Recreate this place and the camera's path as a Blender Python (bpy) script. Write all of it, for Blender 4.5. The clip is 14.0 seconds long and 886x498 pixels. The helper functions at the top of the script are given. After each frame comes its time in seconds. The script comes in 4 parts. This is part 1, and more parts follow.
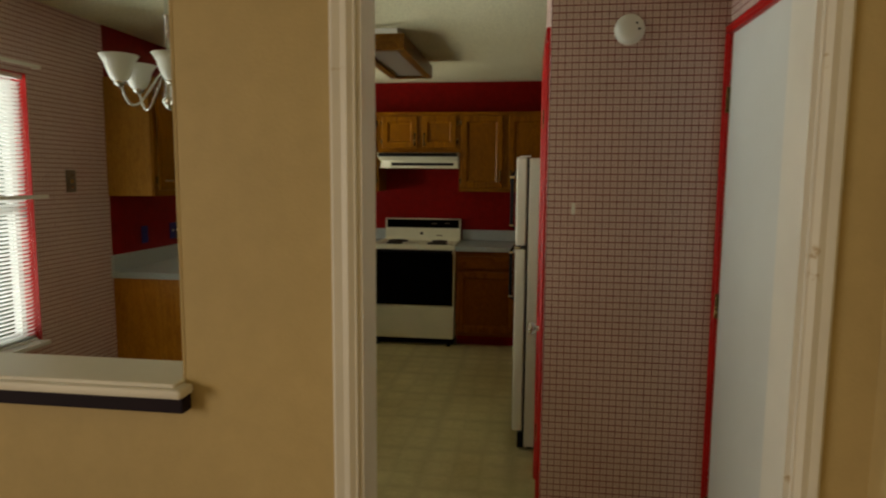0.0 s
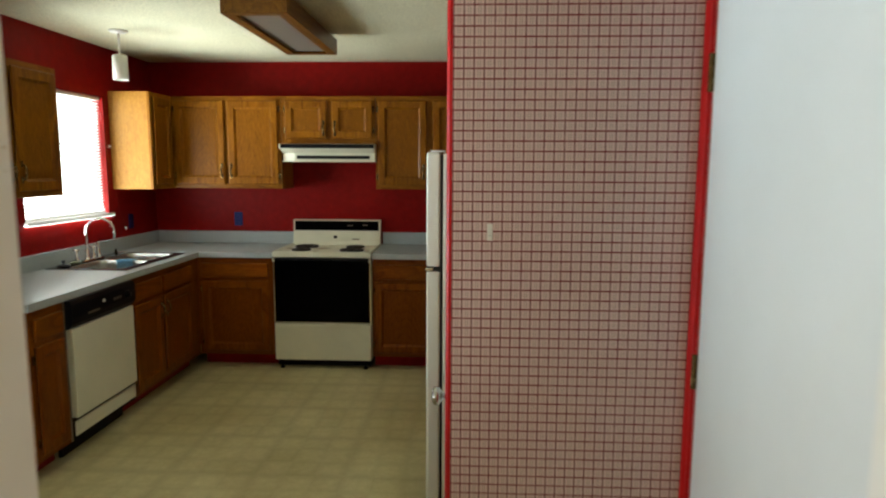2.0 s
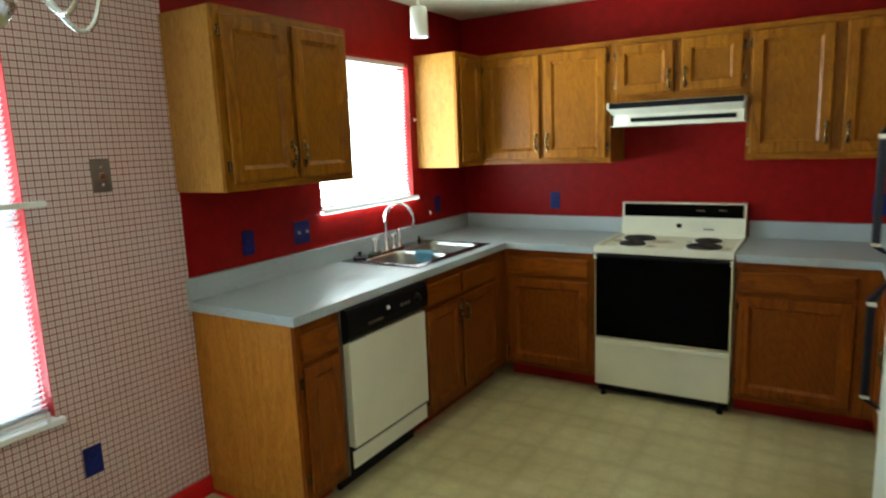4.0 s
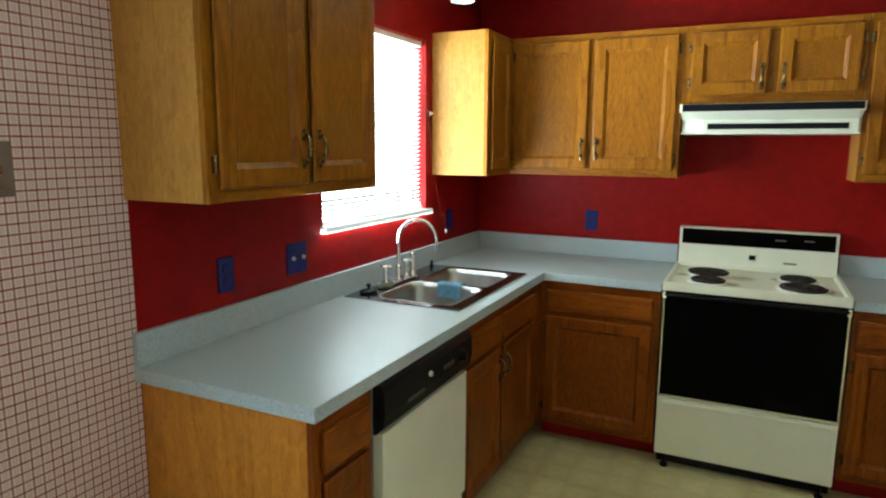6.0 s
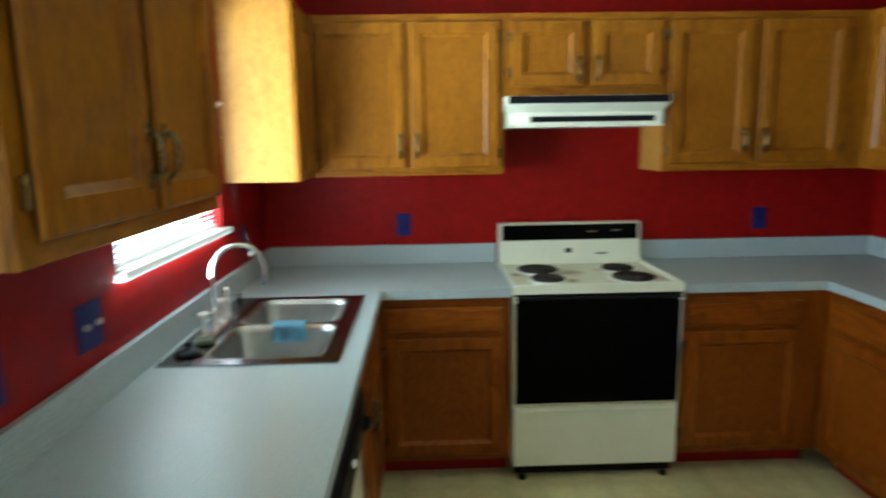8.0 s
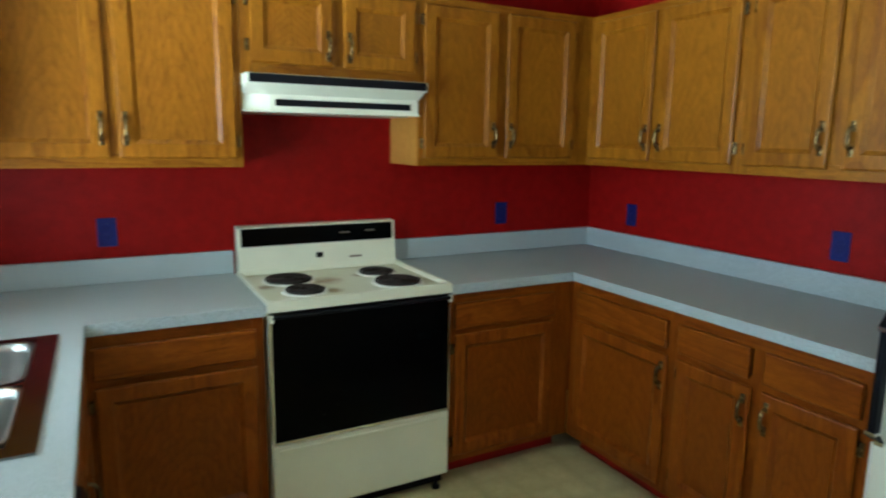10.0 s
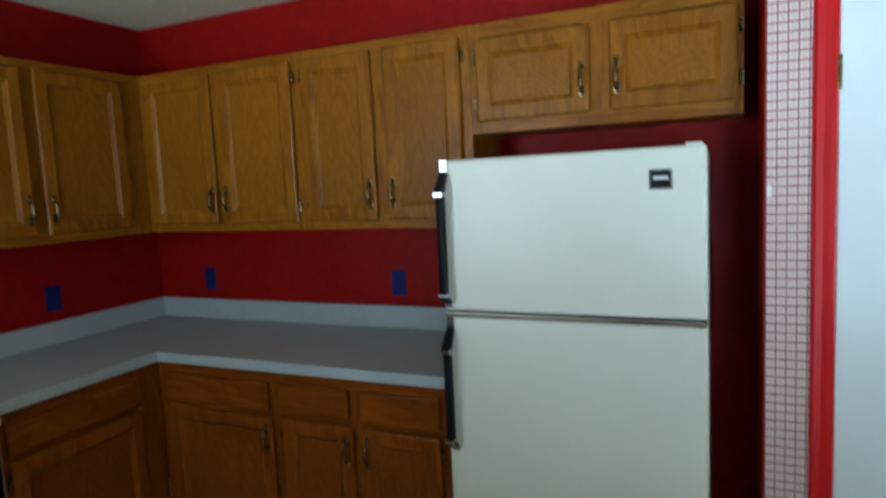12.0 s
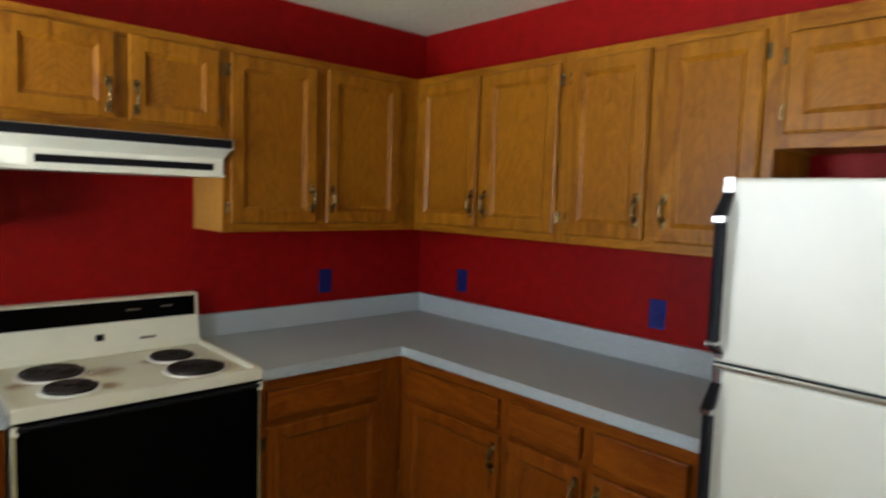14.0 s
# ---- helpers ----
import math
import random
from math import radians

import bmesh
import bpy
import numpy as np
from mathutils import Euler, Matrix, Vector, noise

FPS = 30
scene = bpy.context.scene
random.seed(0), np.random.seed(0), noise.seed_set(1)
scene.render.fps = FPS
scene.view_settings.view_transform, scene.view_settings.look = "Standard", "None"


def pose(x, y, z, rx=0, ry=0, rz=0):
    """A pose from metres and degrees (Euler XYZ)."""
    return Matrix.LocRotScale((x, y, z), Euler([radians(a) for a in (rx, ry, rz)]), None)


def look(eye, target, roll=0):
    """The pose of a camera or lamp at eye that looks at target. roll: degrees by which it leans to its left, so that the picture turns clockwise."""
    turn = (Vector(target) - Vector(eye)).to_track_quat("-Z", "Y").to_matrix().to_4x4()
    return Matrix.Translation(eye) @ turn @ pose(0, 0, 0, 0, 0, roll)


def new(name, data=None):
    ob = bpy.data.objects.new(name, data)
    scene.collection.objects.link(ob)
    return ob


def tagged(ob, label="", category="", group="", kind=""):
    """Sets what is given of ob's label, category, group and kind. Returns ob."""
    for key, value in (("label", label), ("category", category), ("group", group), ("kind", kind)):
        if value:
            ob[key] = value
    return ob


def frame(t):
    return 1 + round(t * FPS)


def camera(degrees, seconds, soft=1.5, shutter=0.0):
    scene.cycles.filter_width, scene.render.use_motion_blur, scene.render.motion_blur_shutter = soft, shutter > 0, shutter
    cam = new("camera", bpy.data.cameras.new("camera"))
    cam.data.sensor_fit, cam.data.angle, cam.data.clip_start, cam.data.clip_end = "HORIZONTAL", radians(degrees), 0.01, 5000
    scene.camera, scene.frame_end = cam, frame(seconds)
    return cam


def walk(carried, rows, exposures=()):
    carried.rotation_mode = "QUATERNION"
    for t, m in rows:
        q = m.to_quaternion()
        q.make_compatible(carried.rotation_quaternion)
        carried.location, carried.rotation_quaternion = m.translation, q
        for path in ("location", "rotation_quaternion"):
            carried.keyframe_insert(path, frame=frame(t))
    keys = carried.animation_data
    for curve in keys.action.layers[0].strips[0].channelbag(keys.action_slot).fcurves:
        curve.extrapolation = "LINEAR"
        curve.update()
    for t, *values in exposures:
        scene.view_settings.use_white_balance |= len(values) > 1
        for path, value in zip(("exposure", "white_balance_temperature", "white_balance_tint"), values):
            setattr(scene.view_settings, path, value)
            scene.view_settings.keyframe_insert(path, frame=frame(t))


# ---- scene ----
cam = camera(70.0, 14.0, soft=2.1, shutter=0.5)
PATH = [
    (0, (0.06, 0.274, 1.518), (-0.204, 2.244, 1.296), 0.4),
    (0.5, (0.13, 0.334, 1.532), (-0.07, 2.31, 1.299), -0.3),
    (1, (0.207, 0.525, 1.494), (-0.096, 2.497, 1.344), 1.8),
    (1.5, (0.227, 0.774, 1.538), (-0.007, 2.747, 1.31), 0.6),
    (2, (0.18, 1.083, 1.572), (0.092, 3.065, 1.316), 0.3),
    (2.5, (0.127, 1.365, 1.556), (-0.309, 3.301, 1.313), 2.7),
    (3, (0.03, 1.642, 1.552), (-0.614, 3.514, 1.267), -0.8),
    (3.5, (-0.079, 1.962, 1.557), (-0.82, 3.786, 1.203), -0.3),
    (4, (-0.17, 2.221, 1.562), (-1.204, 3.9, 1.229), -2.3),
    (4.2, (-0.23, 2.303, 1.565), (-1.271, 3.986, 1.278), -1.5),
    (6.3, (-1.175, 2.806, 1.543), (-1.954, 4.617, 1.206), 0.5),
    (6.5, (-1.287, 2.832, 1.55), (-1.965, 4.681, 1.201), -0.2),
    (7, (-1.477, 2.907, 1.545), (-1.932, 4.814, 1.148), 0.4),
    (7.5, (-1.62, 3.039, 1.529), (-2.046, 4.946, 1.106), -1.4),
    (8, (-1.727, 3.141, 1.551), (-1.668, 5.112, 1.217), -0.9),
    (8.2, (-1.771, 3.173, 1.57), (-1.482, 5.123, 1.229), -1.8),
    (10.3, (-1.845, 3.635, 1.509), (-0.704, 5.24, 1.159), -0.4),
    (10.5, (-1.846, 3.657, 1.521), (-0.517, 5.112, 1.177), -1.9),
    (11, (-1.831, 3.682, 1.545), (-0.111, 4.66, 1.256), -0.2),
    (11.5, (-1.813, 3.646, 1.532), (0.01, 4.387, 1.172), -0.7),
    (12, (-1.82, 3.646, 1.566), (-0.004, 4.458, 1.357), -2.8),
    (12.5, (-1.847, 3.673, 1.613), (-0.073, 4.595, 1.596), -1.4),
    (13, (-1.827, 3.698, 1.601), (-0.134, 4.756, 1.483), -2.3),
    (13.5, (-1.763, 3.719, 1.581), (-0.179, 4.937, 1.493), 1.0),
    (14, (-1.624, 3.743, 1.565), (-0.278, 5.212, 1.398), 1.8),
]
EXPOSURES = [(0.0, -2.68, 8000, 12), (0.5, -1.72, 6900, 10), (1.0, -1.35, 6400, 8), (1.5, -1.3, 6050, 8), (2.0, -1.55, 6300, 11), (2.5, -1.25, 6200, 12),
             (3.0, -0.95, 5800, 7), (4.0, -0.95, 5600, 5), (6.5, -0.78, 5350, 4), (8.0, -0.93, 5200, 1), (10.5, -1.05, 5150, 3), (11.0, -1.4, 5000, 5),
             (11.5, -1.6, 5000, 6), (12.0, -1.85, 5200, 7), (12.5, -1.8, 5300, 7), (13.0, -1.5, 5550, 9), (14.0, -1.22, 5900, 20)]
walk(cam, [(t, look(eye, target, roll)) for t, eye, target, roll in PATH], EXPOSURES)

# ---------------------------------------------------------------- world and lights
world = bpy.data.worlds.new("sky")
scene.world = world
world.use_nodes = True
wn = world.node_tree
sky = wn.nodes.new("ShaderNodeTexSky")
sky.sky_type = "NISHITA"
sky.sun_disc = False
sky.sun_elevation = radians(50)
sky.sun_rotation = radians(14)
wn.nodes["Background"].inputs["Strength"].default_value = 0.12
wn.links.new(sky.outputs["Color"], wn.nodes["Background"].inputs["Color"])

sun_data = bpy.data.lights.new("sun", "SUN")
sun_data.energy, sun_data.angle, sun_data.color = 3.0, radians(0.6), (1.0, 0.95, 0.86)
sun = new("sun", sun_data)
sun.matrix_world = look((2, 8, 10), (0, 0, 0))


def window_light(name, centre, target, wide, high, power, colour, spread):
    data = bpy.data.lights.new(name, "AREA")
    data.shape, data.size, data.size_y, data.energy, data.color = "RECTANGLE", wide, high, power, colour
    data.spread = radians(spread)
    ob = new(name, data)
    ob.matrix_world = look(centre, target)
    return ob


# daylight at kitchen and dining windows, thrown upwards by ground outside and tilted slats
window_light("window_light_kitchen", (-2.85, 5.29, 1.58), (-1.0, 5.29, 3.00), 1.0, 1.2, 260, (0.90, 0.97, 0.90), 150)
window_light("window_light_dining", (-2.85, 2.75, 1.20), (-1.0, 3.00, 1.80), 1.3, 1.9, 215, (0.80, 0.96, 1.0), 84)
# unseen lamp added west of the hall to brighten the tan walls
window_light("added_hall_light", (-3.40, -1.3, 1.40), (0, -1.0, 1.3), 2.0, 1.45, 290, (1.0, 0.95, 0.86), 150)

# ---------------------------------------------------------------- materials


class Mat:
    """A node material with a short way to add nodes."""

    def __init__(self, name, rough=0.5, metal=0.0):
        self.m = bpy.data.materials.new(name)
        self.m.use_nodes = True
        self.t = self.m.node_tree
        self.b = self.t.nodes["Principled BSDF"]
        self.b.inputs["Roughness"].default_value = rough
        self.b.inputs["Metallic"].default_value = metal

    def n(self, kind, values=None, **props):
        node = self.t.nodes.new(kind)
        for key, value in props.items():
            if key == "operation":
                node.operation = value
            elif key == "blend_type":
                node.blend_type = value
            elif key == "data_type":
                node.data_type = value
        for key, value in (values or {}).items():
            node.inputs[key].default_value = value
        return node

    def link(self, a, b):
        self.t.links.new(a, b)

    def coords(self, scale=(1, 1, 1), shift=True):
        tc = self.n("ShaderNodeTexCoord")
        mp = self.n("ShaderNodeMapping", {"Scale": scale})
        self.link(tc.outputs["Object"], mp.inputs["Vector"])
        if shift:
            info = self.n("ShaderNodeObjectInfo")
            mul = self.n("ShaderNodeVectorMath", {1: (13.0, 7.0, 5.0)}, operation="MULTIPLY")
            self.link(info.outputs["Random"], mul.inputs[0])
            self.link(mul.outputs[0], mp.inputs["Location"])
        return mp.outputs["Vector"]

    def noise(self, vec, scale, detail=3.0, rough=0.55, distort=0.0):
        nz = self.n("ShaderNodeTexNoise", {"Scale": scale, "Detail": detail, "Roughness": rough, "Distortion": distort})
        self.link(vec, nz.inputs["Vector"])
        return nz.outputs["Fac"]

    def ramp(self, fac, stops):
        r = self.n("ShaderNodeValToRGB")
        cr = r.color_ramp
        while len(cr.elements) < len(stops):
            cr.elements.new(0.5)
        for el, (pos, col) in zip(cr.elements, stops):
            el.position, el.color = pos, (*col, 1.0)
        self.link(fac, r.inputs["Fac"])
        return r.outputs["Color"]

    def mix(self, fac, a, b, blend="MIX"):
        mx = self.n("ShaderNodeMix", data_type="RGBA", blend_type=blend)
        for value, slot in ((fac, 0), (a, 6), (b, 7)):
            if isinstance(value, bpy.types.NodeSocket):
                self.link(value, mx.inputs[slot])
            elif slot == 0:
                mx.inputs[slot].default_value = value
            else:
                mx.inputs[slot].default_value = (*value, 1.0)
        return mx.outputs[2]

    def math(self, op, a, b=None):
        mt = self.n("ShaderNodeMath", operation=op)
        for value, slot in ((a, 0), (b, 1)):
            if isinstance(value, bpy.types.NodeSocket):
                self.link(value, mt.inputs[slot])
            elif value is not None:
                mt.inputs[slot].default_value = value
        return mt.outputs[0]

    def colour(self, c):
        if isinstance(c, bpy.types.NodeSocket):
            self.link(c, self.b.inputs["Base Color"])
        else:
            self.b.inputs["Base Color"].default_value = (*c, 1.0)

    def bump(self, fac, strength, distance=0.002):
        bp = self.n("ShaderNodeBump", {"Strength": strength, "Distance": distance})
        self.link(fac, bp.inputs["Height"])
        self.link(bp.outputs["Normal"], self.b.inputs["Normal"])

    def rough(self, fac, lo, hi):
        mr = self.n("ShaderNodeMapRange", {"To Min": lo, "To Max": hi})
        self.link(fac, mr.inputs["Value"])
        self.link(mr.outputs["Result"], self.b.inputs["Roughness"])


def paint(name, colour, rough=0.55, vary=0.12, peel=0.12, scale=1.3, peel_scale=220, worn=None, spec=0.4, mottle=0.0):
    """Wall or trim paint: broad unevenness, fine roller stipple, faint scuffs."""
    k = Mat(name, rough)
    v = k.coords(shift=False)
    broad = k.noise(v, scale, 4, 0.6)
    lo = tuple(c * (1 - vary) for c in colour)
    hi = tuple(min(1, c * (1 + vary)) for c in colour)
    base = k.ramp(broad, [(0.3, lo), (0.7, hi)])
    if worn:
        spots = k.noise(v, 9, 5, 0.7)
        mask = k.ramp(spots, [(0.66, (0, 0, 0)), (0.72, (1, 1, 1))])
        base = k.mix(mask, base, worn)
    if mottle:
        mid = k.noise(v, 17, 4, 0.65)
        base = k.mix(1.0, base, k.ramp(mid, [(0.32, (1 - mottle,) * 3), (0.66, (1, 1, 1))]), "MULTIPLY")
    k.colour(base)
    k.b.inputs["Specular IOR Level"].default_value = spec
    fine = k.noise(v, peel_scale, 2, 0.5)
    k.bump(fine, peel, 0.0015)
    k.rough(broad, rough - 0.06, rough + 0.08)
    return k.m


def oak(name, axis, light=(0.27, 0.104, 0.004), dark=(0.18, 0.059, 0.002), cathedral=False, grain=0.42):
    """Stained oak with the grain along the given local axis (0, 1 or 2); cathedral: nested arches up the middle of a flat-sawn panel."""
    k = Mat(name, 0.33)
    stretch = [34.0, 34.0, 34.0]
    stretch[axis] = 1.6
    v = k.coords(tuple(stretch))
    big = [5.5, 5.5, 5.5]
    big[axis] = 0.75
    vb = k.coords(tuple(big))
    pores = k.noise(v, 3.2, 4, 0.65)
    info = k.n("ShaderNodeObjectInfo")
    if cathedral:
        tc = k.n("ShaderNodeTexCoord")
        sep = k.n("ShaderNodeSeparateXYZ")
        k.link(tc.outputs["Generated"], sep.inputs[0])
        off = k.math("SUBTRACT", sep.outputs[0], k.math("ADD", k.math("MULTIPLY", info.outputs["Random"], 0.4), 0.3))
        arch = k.math("MULTIPLY", k.math("ABSOLUTE", off), k.math("ADD", k.math("ABSOLUTE", off), 0.25))
        wander = k.noise(k.coords((4.0, 4.0, 1.6)), 1.4, 3, 0.5, 0.3)
        figure = k.math("ADD", k.math("ADD", k.math("MULTIPLY", sep.outputs[2], 0.9), k.math("MULTIPLY", arch, 1.5)), k.math("MULTIPLY", wander, 0.75))
    else:
        figure = k.noise(vb, 1.0, 3, 0.5, 0.6)
    rings = k.math("FRACT", k.math("MULTIPLY", figure, 7.0 if cathedral else 8.0))
    mid = tuple((a + b) / 2 for a, b in zip(light, dark))
    low, high = dark, light
    if cathedral:
        low, high = (tuple(a * 0.6 + b * 0.4 for a, b in zip(mid, c)) for c in (dark, light))
    band = k.ramp(rings, [(0.0, low), (0.3, mid), (0.85, high), (1.0, mid)])
    line = k.ramp(pores, [(0.36, (0.66, 0.57, 0.48)), (0.55, (1, 1, 1))])
    col = k.mix(grain, band, line, "MULTIPLY")
    patch = [16.0, 16.0, 16.0]
    patch[axis] = 7.0
    fleck = k.noise(k.coords(tuple(patch)), 2.4, 4, 0.6, 1.6)
    col = k.mix(1.0, col, k.ramp(fleck, [(0.34, (0.82, 0.79, 0.74)), (0.64, (1.08, 1.08, 1.06))]), "MULTIPLY")
    shade = k.ramp(info.outputs["Random"], [(0.0, (0.88, 0.86, 0.84)), (1.0, (1.0, 1.0, 1.0))])
    k.colour(k.mix(1.0, col, shade, "MULTIPLY"))
    k.b.inputs["Specular IOR Level"].default_value = 0.13
    k.b.inputs["Coat Weight"].default_value = 0.05
    k.b.inputs["Coat Roughness"].default_value = 0.24
    k.bump(pores, 0.18, 0.001)
    k.rough(pores, 0.42, 0.28)
    return k.m


def plain(name, colour, rough=0.4, metal=0.0, vary=0.08, scale=6.0, bump=0.0, bump_scale=60):
    k = Mat(name, rough, metal)
    v = k.coords()
    nz = k.noise(v, scale, 4, 0.6)
    k.colour(k.ramp(nz, [(0.3, tuple(c * (1 - vary) for c in colour)), (0.7, tuple(min(1, c * (1 + vary)) for c in colour))]))
    k.rough(nz, max(0.02, rough - 0.05), rough + 0.06)
    if bump:
        k.bump(k.noise(v, bump_scale, 3, 0.5), bump, 0.001)
    return k.m


def scorched():
    """Cream cooktop enamel with brown burnt-on marks round the burners."""
    k = Mat("stained_cream_enamel", 0.32)
    tc = k.n("ShaderNodeTexCoord")
    near = None
    for place, reach in (((0.665, 0.150, 0.912), 0.12), ((0.320, 0.300, 0.912), 0.11), ((0.490, 0.350, 0.912), 0.06), ((0.290, 0.120, 0.912), 0.07), ((0.060, 0.280, 0.912), 0.07)):
        d = k.n("ShaderNodeVectorMath", {1: place}, operation="DISTANCE")
        k.link(tc.outputs["Object"], d.inputs[0])
        mr = k.n("ShaderNodeMapRange", {"From Min": 0.0, "From Max": reach, "To Min": 1.0, "To Max": 0.0})
        k.link(d.outputs["Value"], mr.inputs["Value"])
        near = mr.outputs["Result"] if near is None else k.math("MAXIMUM", near, mr.outputs["Result"])
    blot = k.noise(k.coords(shift=False), 28, 5, 0.7)
    mask = k.ramp(k.math("MULTIPLY", near, blot), [(0.12, (0, 0, 0)), (0.45, (1, 1, 1))])
    k.colour(k.mix(mask, k.ramp(blot, [(0.3, (0.68, 0.67, 0.52)), (0.7, (0.74, 0.73, 0.58))]), (0.26, 0.15, 0.05)))
    k.rough(blot, 0.28, 0.42)
    return k.m


def plaid_paper():
    """Cream wallpaper printed with an inch grid of red lines and pairs of thin grey lines between them."""
    k = Mat("plaid_wallpaper", 0.6)
    tc = k.n("ShaderNodeTexCoord")
    sep = k.n("ShaderNodeSeparateXYZ")
    k.link(tc.outputs["Object"], sep.inputs[0])
    across = k.math("ADD", sep.outputs[0], sep.outputs[1])
    red, grey = [], []
    for value, half in ((across, 0.085), (sep.outputs[2], 0.090)):
        f = k.math("FRACT", k.math("ADD", k.math("MULTIPLY", value, 1 / 0.0254), 200.0))
        d = k.math("ABSOLUTE", k.math("SUBTRACT", f, 0.5))
        red.append(k.math("LESS_THAN", d, half))
        far = k.math("ABSOLUTE", k.math("SUBTRACT", d, 0.39))
        grey.append(k.math("LESS_THAN", far, 0.045))
    v = k.coords(shift=False)
    broad = k.noise(v, 2.5, 4, 0.6)
    fade = k.noise(v, 55, 3, 0.7)
    ground = k.ramp(broad, [(0.3, (0.65, 0.475, 0.43)), (0.7, (0.745, 0.565, 0.52))])
    ink = k.ramp(fade, [(0.3, (0.72, 0.72, 0.72)), (0.6, (1, 1, 1))])
    c = k.mix(k.math("MULTIPLY", grey[0], 0.55), ground, (0.26, 0.20, 0.19))
    c = k.mix(k.math("MULTIPLY", grey[1], 0.30), c, (0.26, 0.20, 0.19))
    c = k.mix(k.math("MULTIPLY", red[0], k.math("MULTIPLY", ink, 0.88)), c, (0.125, 0.020, 0.026))
    c = k.mix(k.math("MULTIPLY", red[1], k.math("MULTIPLY", ink, 1.0)), c, (0.18, 0.011, 0.015))
    k.colour(c)
    k.bump(k.noise(v, 180, 2, 0.5), 0.08, 0.001)
    return k.m


def vinyl():
    """Cream sheet vinyl embossed with small squares inside larger faint squares."""
    k = Mat("sheet_vinyl", 0.36)
    tc = k.n("ShaderNodeTexCoord")
    sep = k.n("ShaderNodeSeparateXYZ")
    k.link(tc.outputs["Object"], sep.inputs[0])
    small, wide = [], []
    for axis in (0, 1):
        for size, store, half in ((0.1524, small, 0.13), (0.4572, wide, 0.06)):
            f = k.math("FRACT", k.math("ADD", k.math("MULTIPLY", sep.outputs[axis], 1 / size), 50.0))
            d = k.math("ABSOLUTE", k.math("SUBTRACT", f, 0.5))
            mr = k.n("ShaderNodeMapRange", {"From Min": 0.5 - half * 2, "From Max": 0.5 - half * 0.3})
            k.link(d, mr.inputs["Value"])
            store.append(mr.outputs["Result"])
    groove = k.math("MAXIMUM", small[0], small[1])
    band = k.math("MAXIMUM", wide[0], wide[1])
    v = k.coords(shift=False)
    mottled = k.noise(v, 26, 5, 0.7)
    stains = k.noise(v, 1.7, 5, 0.6)
    ground = k.ramp(mottled, [(0.3, (0.54, 0.465, 0.235)), (0.7, (0.66, 0.58, 0.33))])
    c = k.mix(k.math("MULTIPLY", groove, 0.24), ground, (0.38, 0.31, 0.15))
    c = k.mix(k.math("MULTIPLY", band, 0.25), c, (0.38, 0.31, 0.16))
    cell = k.n("ShaderNodeVectorMath", {1: (0.1524, 0.1524, 10.0)}, operation="SNAP")
    k.link(tc.outputs["Object"], cell.inputs[0])
    wn_ = k.n("ShaderNodeTexWhiteNoise")
    k.link(cell.outputs[0], wn_.inputs["Vector"])
    c = k.mix(0.9, c, k.ramp(wn_.outputs["Value"], [(0.0, (0.90, 0.89, 0.86)), (0.6, (1, 1, 1))]), "MULTIPLY")
    dirt = k.ramp(stains, [(0.35, (0.80, 0.76, 0.68)), (0.62, (1, 1, 1))])
    k.colour(k.mix(0.8, c, dirt, "MULTIPLY"))
    h = k.math("SUBTRACT", k.math("MULTIPLY", mottled, 0.35), k.math("MULTIPLY", groove, 0.7))
    k.bump(h, 0.25, 0.002)
    k.rough(mottled, 0.30, 0.46)
    return k.m


def popcorn():
    k = Mat("popcorn_ceiling", 0.9)
    v = k.coords(shift=False)
    lumps = k.noise(v, 95, 4, 0.75)
    broad = k.noise(v, 1.2, 4, 0.6)
    grain = k.ramp(lumps, [(0.35, (0.58, 0.565, 0.41)), (0.62, (0.90, 0.88, 0.65))])
    old = k.ramp(broad, [(0.3, (0.93, 0.91, 0.86)), (0.7, (1, 1, 1))])
    k.colour(k.mix(1.0, grain, old, "MULTIPLY"))
    k.bump(lumps, 0.9, 0.008)
    return k.m


def laminate():
    k = Mat("grey_laminate", 0.28)
    v = k.coords(shift=False)
    speck = k.noise(v, 420, 2, 0.6)
    cloud = k.noise(v, 3.0, 4, 0.6)
    c = k.ramp(speck, [(0.36, (0.23, 0.27, 0.29)), (0.5, (0.42, 0.475, 0.505)), (0.66, (0.52, 0.575, 0.60))])
    k.colour(k.mix(0.5, c, k.ramp(cloud, [(0.3, (0.86, 0.87, 0.87)), (0.7, (1, 1, 1))]), "MULTIPLY"))
    k.rough(cloud, 0.34, 0.44)
    k.bump(k.noise(v, 150, 3, 0.6), 0.06, 0.0006)
    return k.m


def glassy(name, colour, rough=0.0):
    k = Mat(name, rough)
    k.b.inputs["Transmission Weight"].default_value = 1.0
    k.b.inputs["IOR"].default_value = 1.45
    k.colour(colour)
    return k.m


def translucent(name, colour, share, rough=0.5):
    """A thin sheet that lets part of the light through."""
    k = Mat(name, rough)
    v = k.coords()
    nz = k.noise(v, 8, 3)
    c = k.ramp(nz, [(0.3, tuple(x * 0.94 for x in colour)), (0.7, colour)])
    k.colour(c)
    tr = k.n("ShaderNodeBsdfTranslucent")
    k.link(c, tr.inputs["Color"])
    mx = k.n("ShaderNodeMixShader", {0: share})
    out = k.t.nodes["Material Output"]
    k.link(k.b.outputs[0], mx.inputs[1])
    k.link(tr.outputs[0], mx.inputs[2])
    k.link(mx.outputs[0], out.inputs["Surface"])
    return k.m


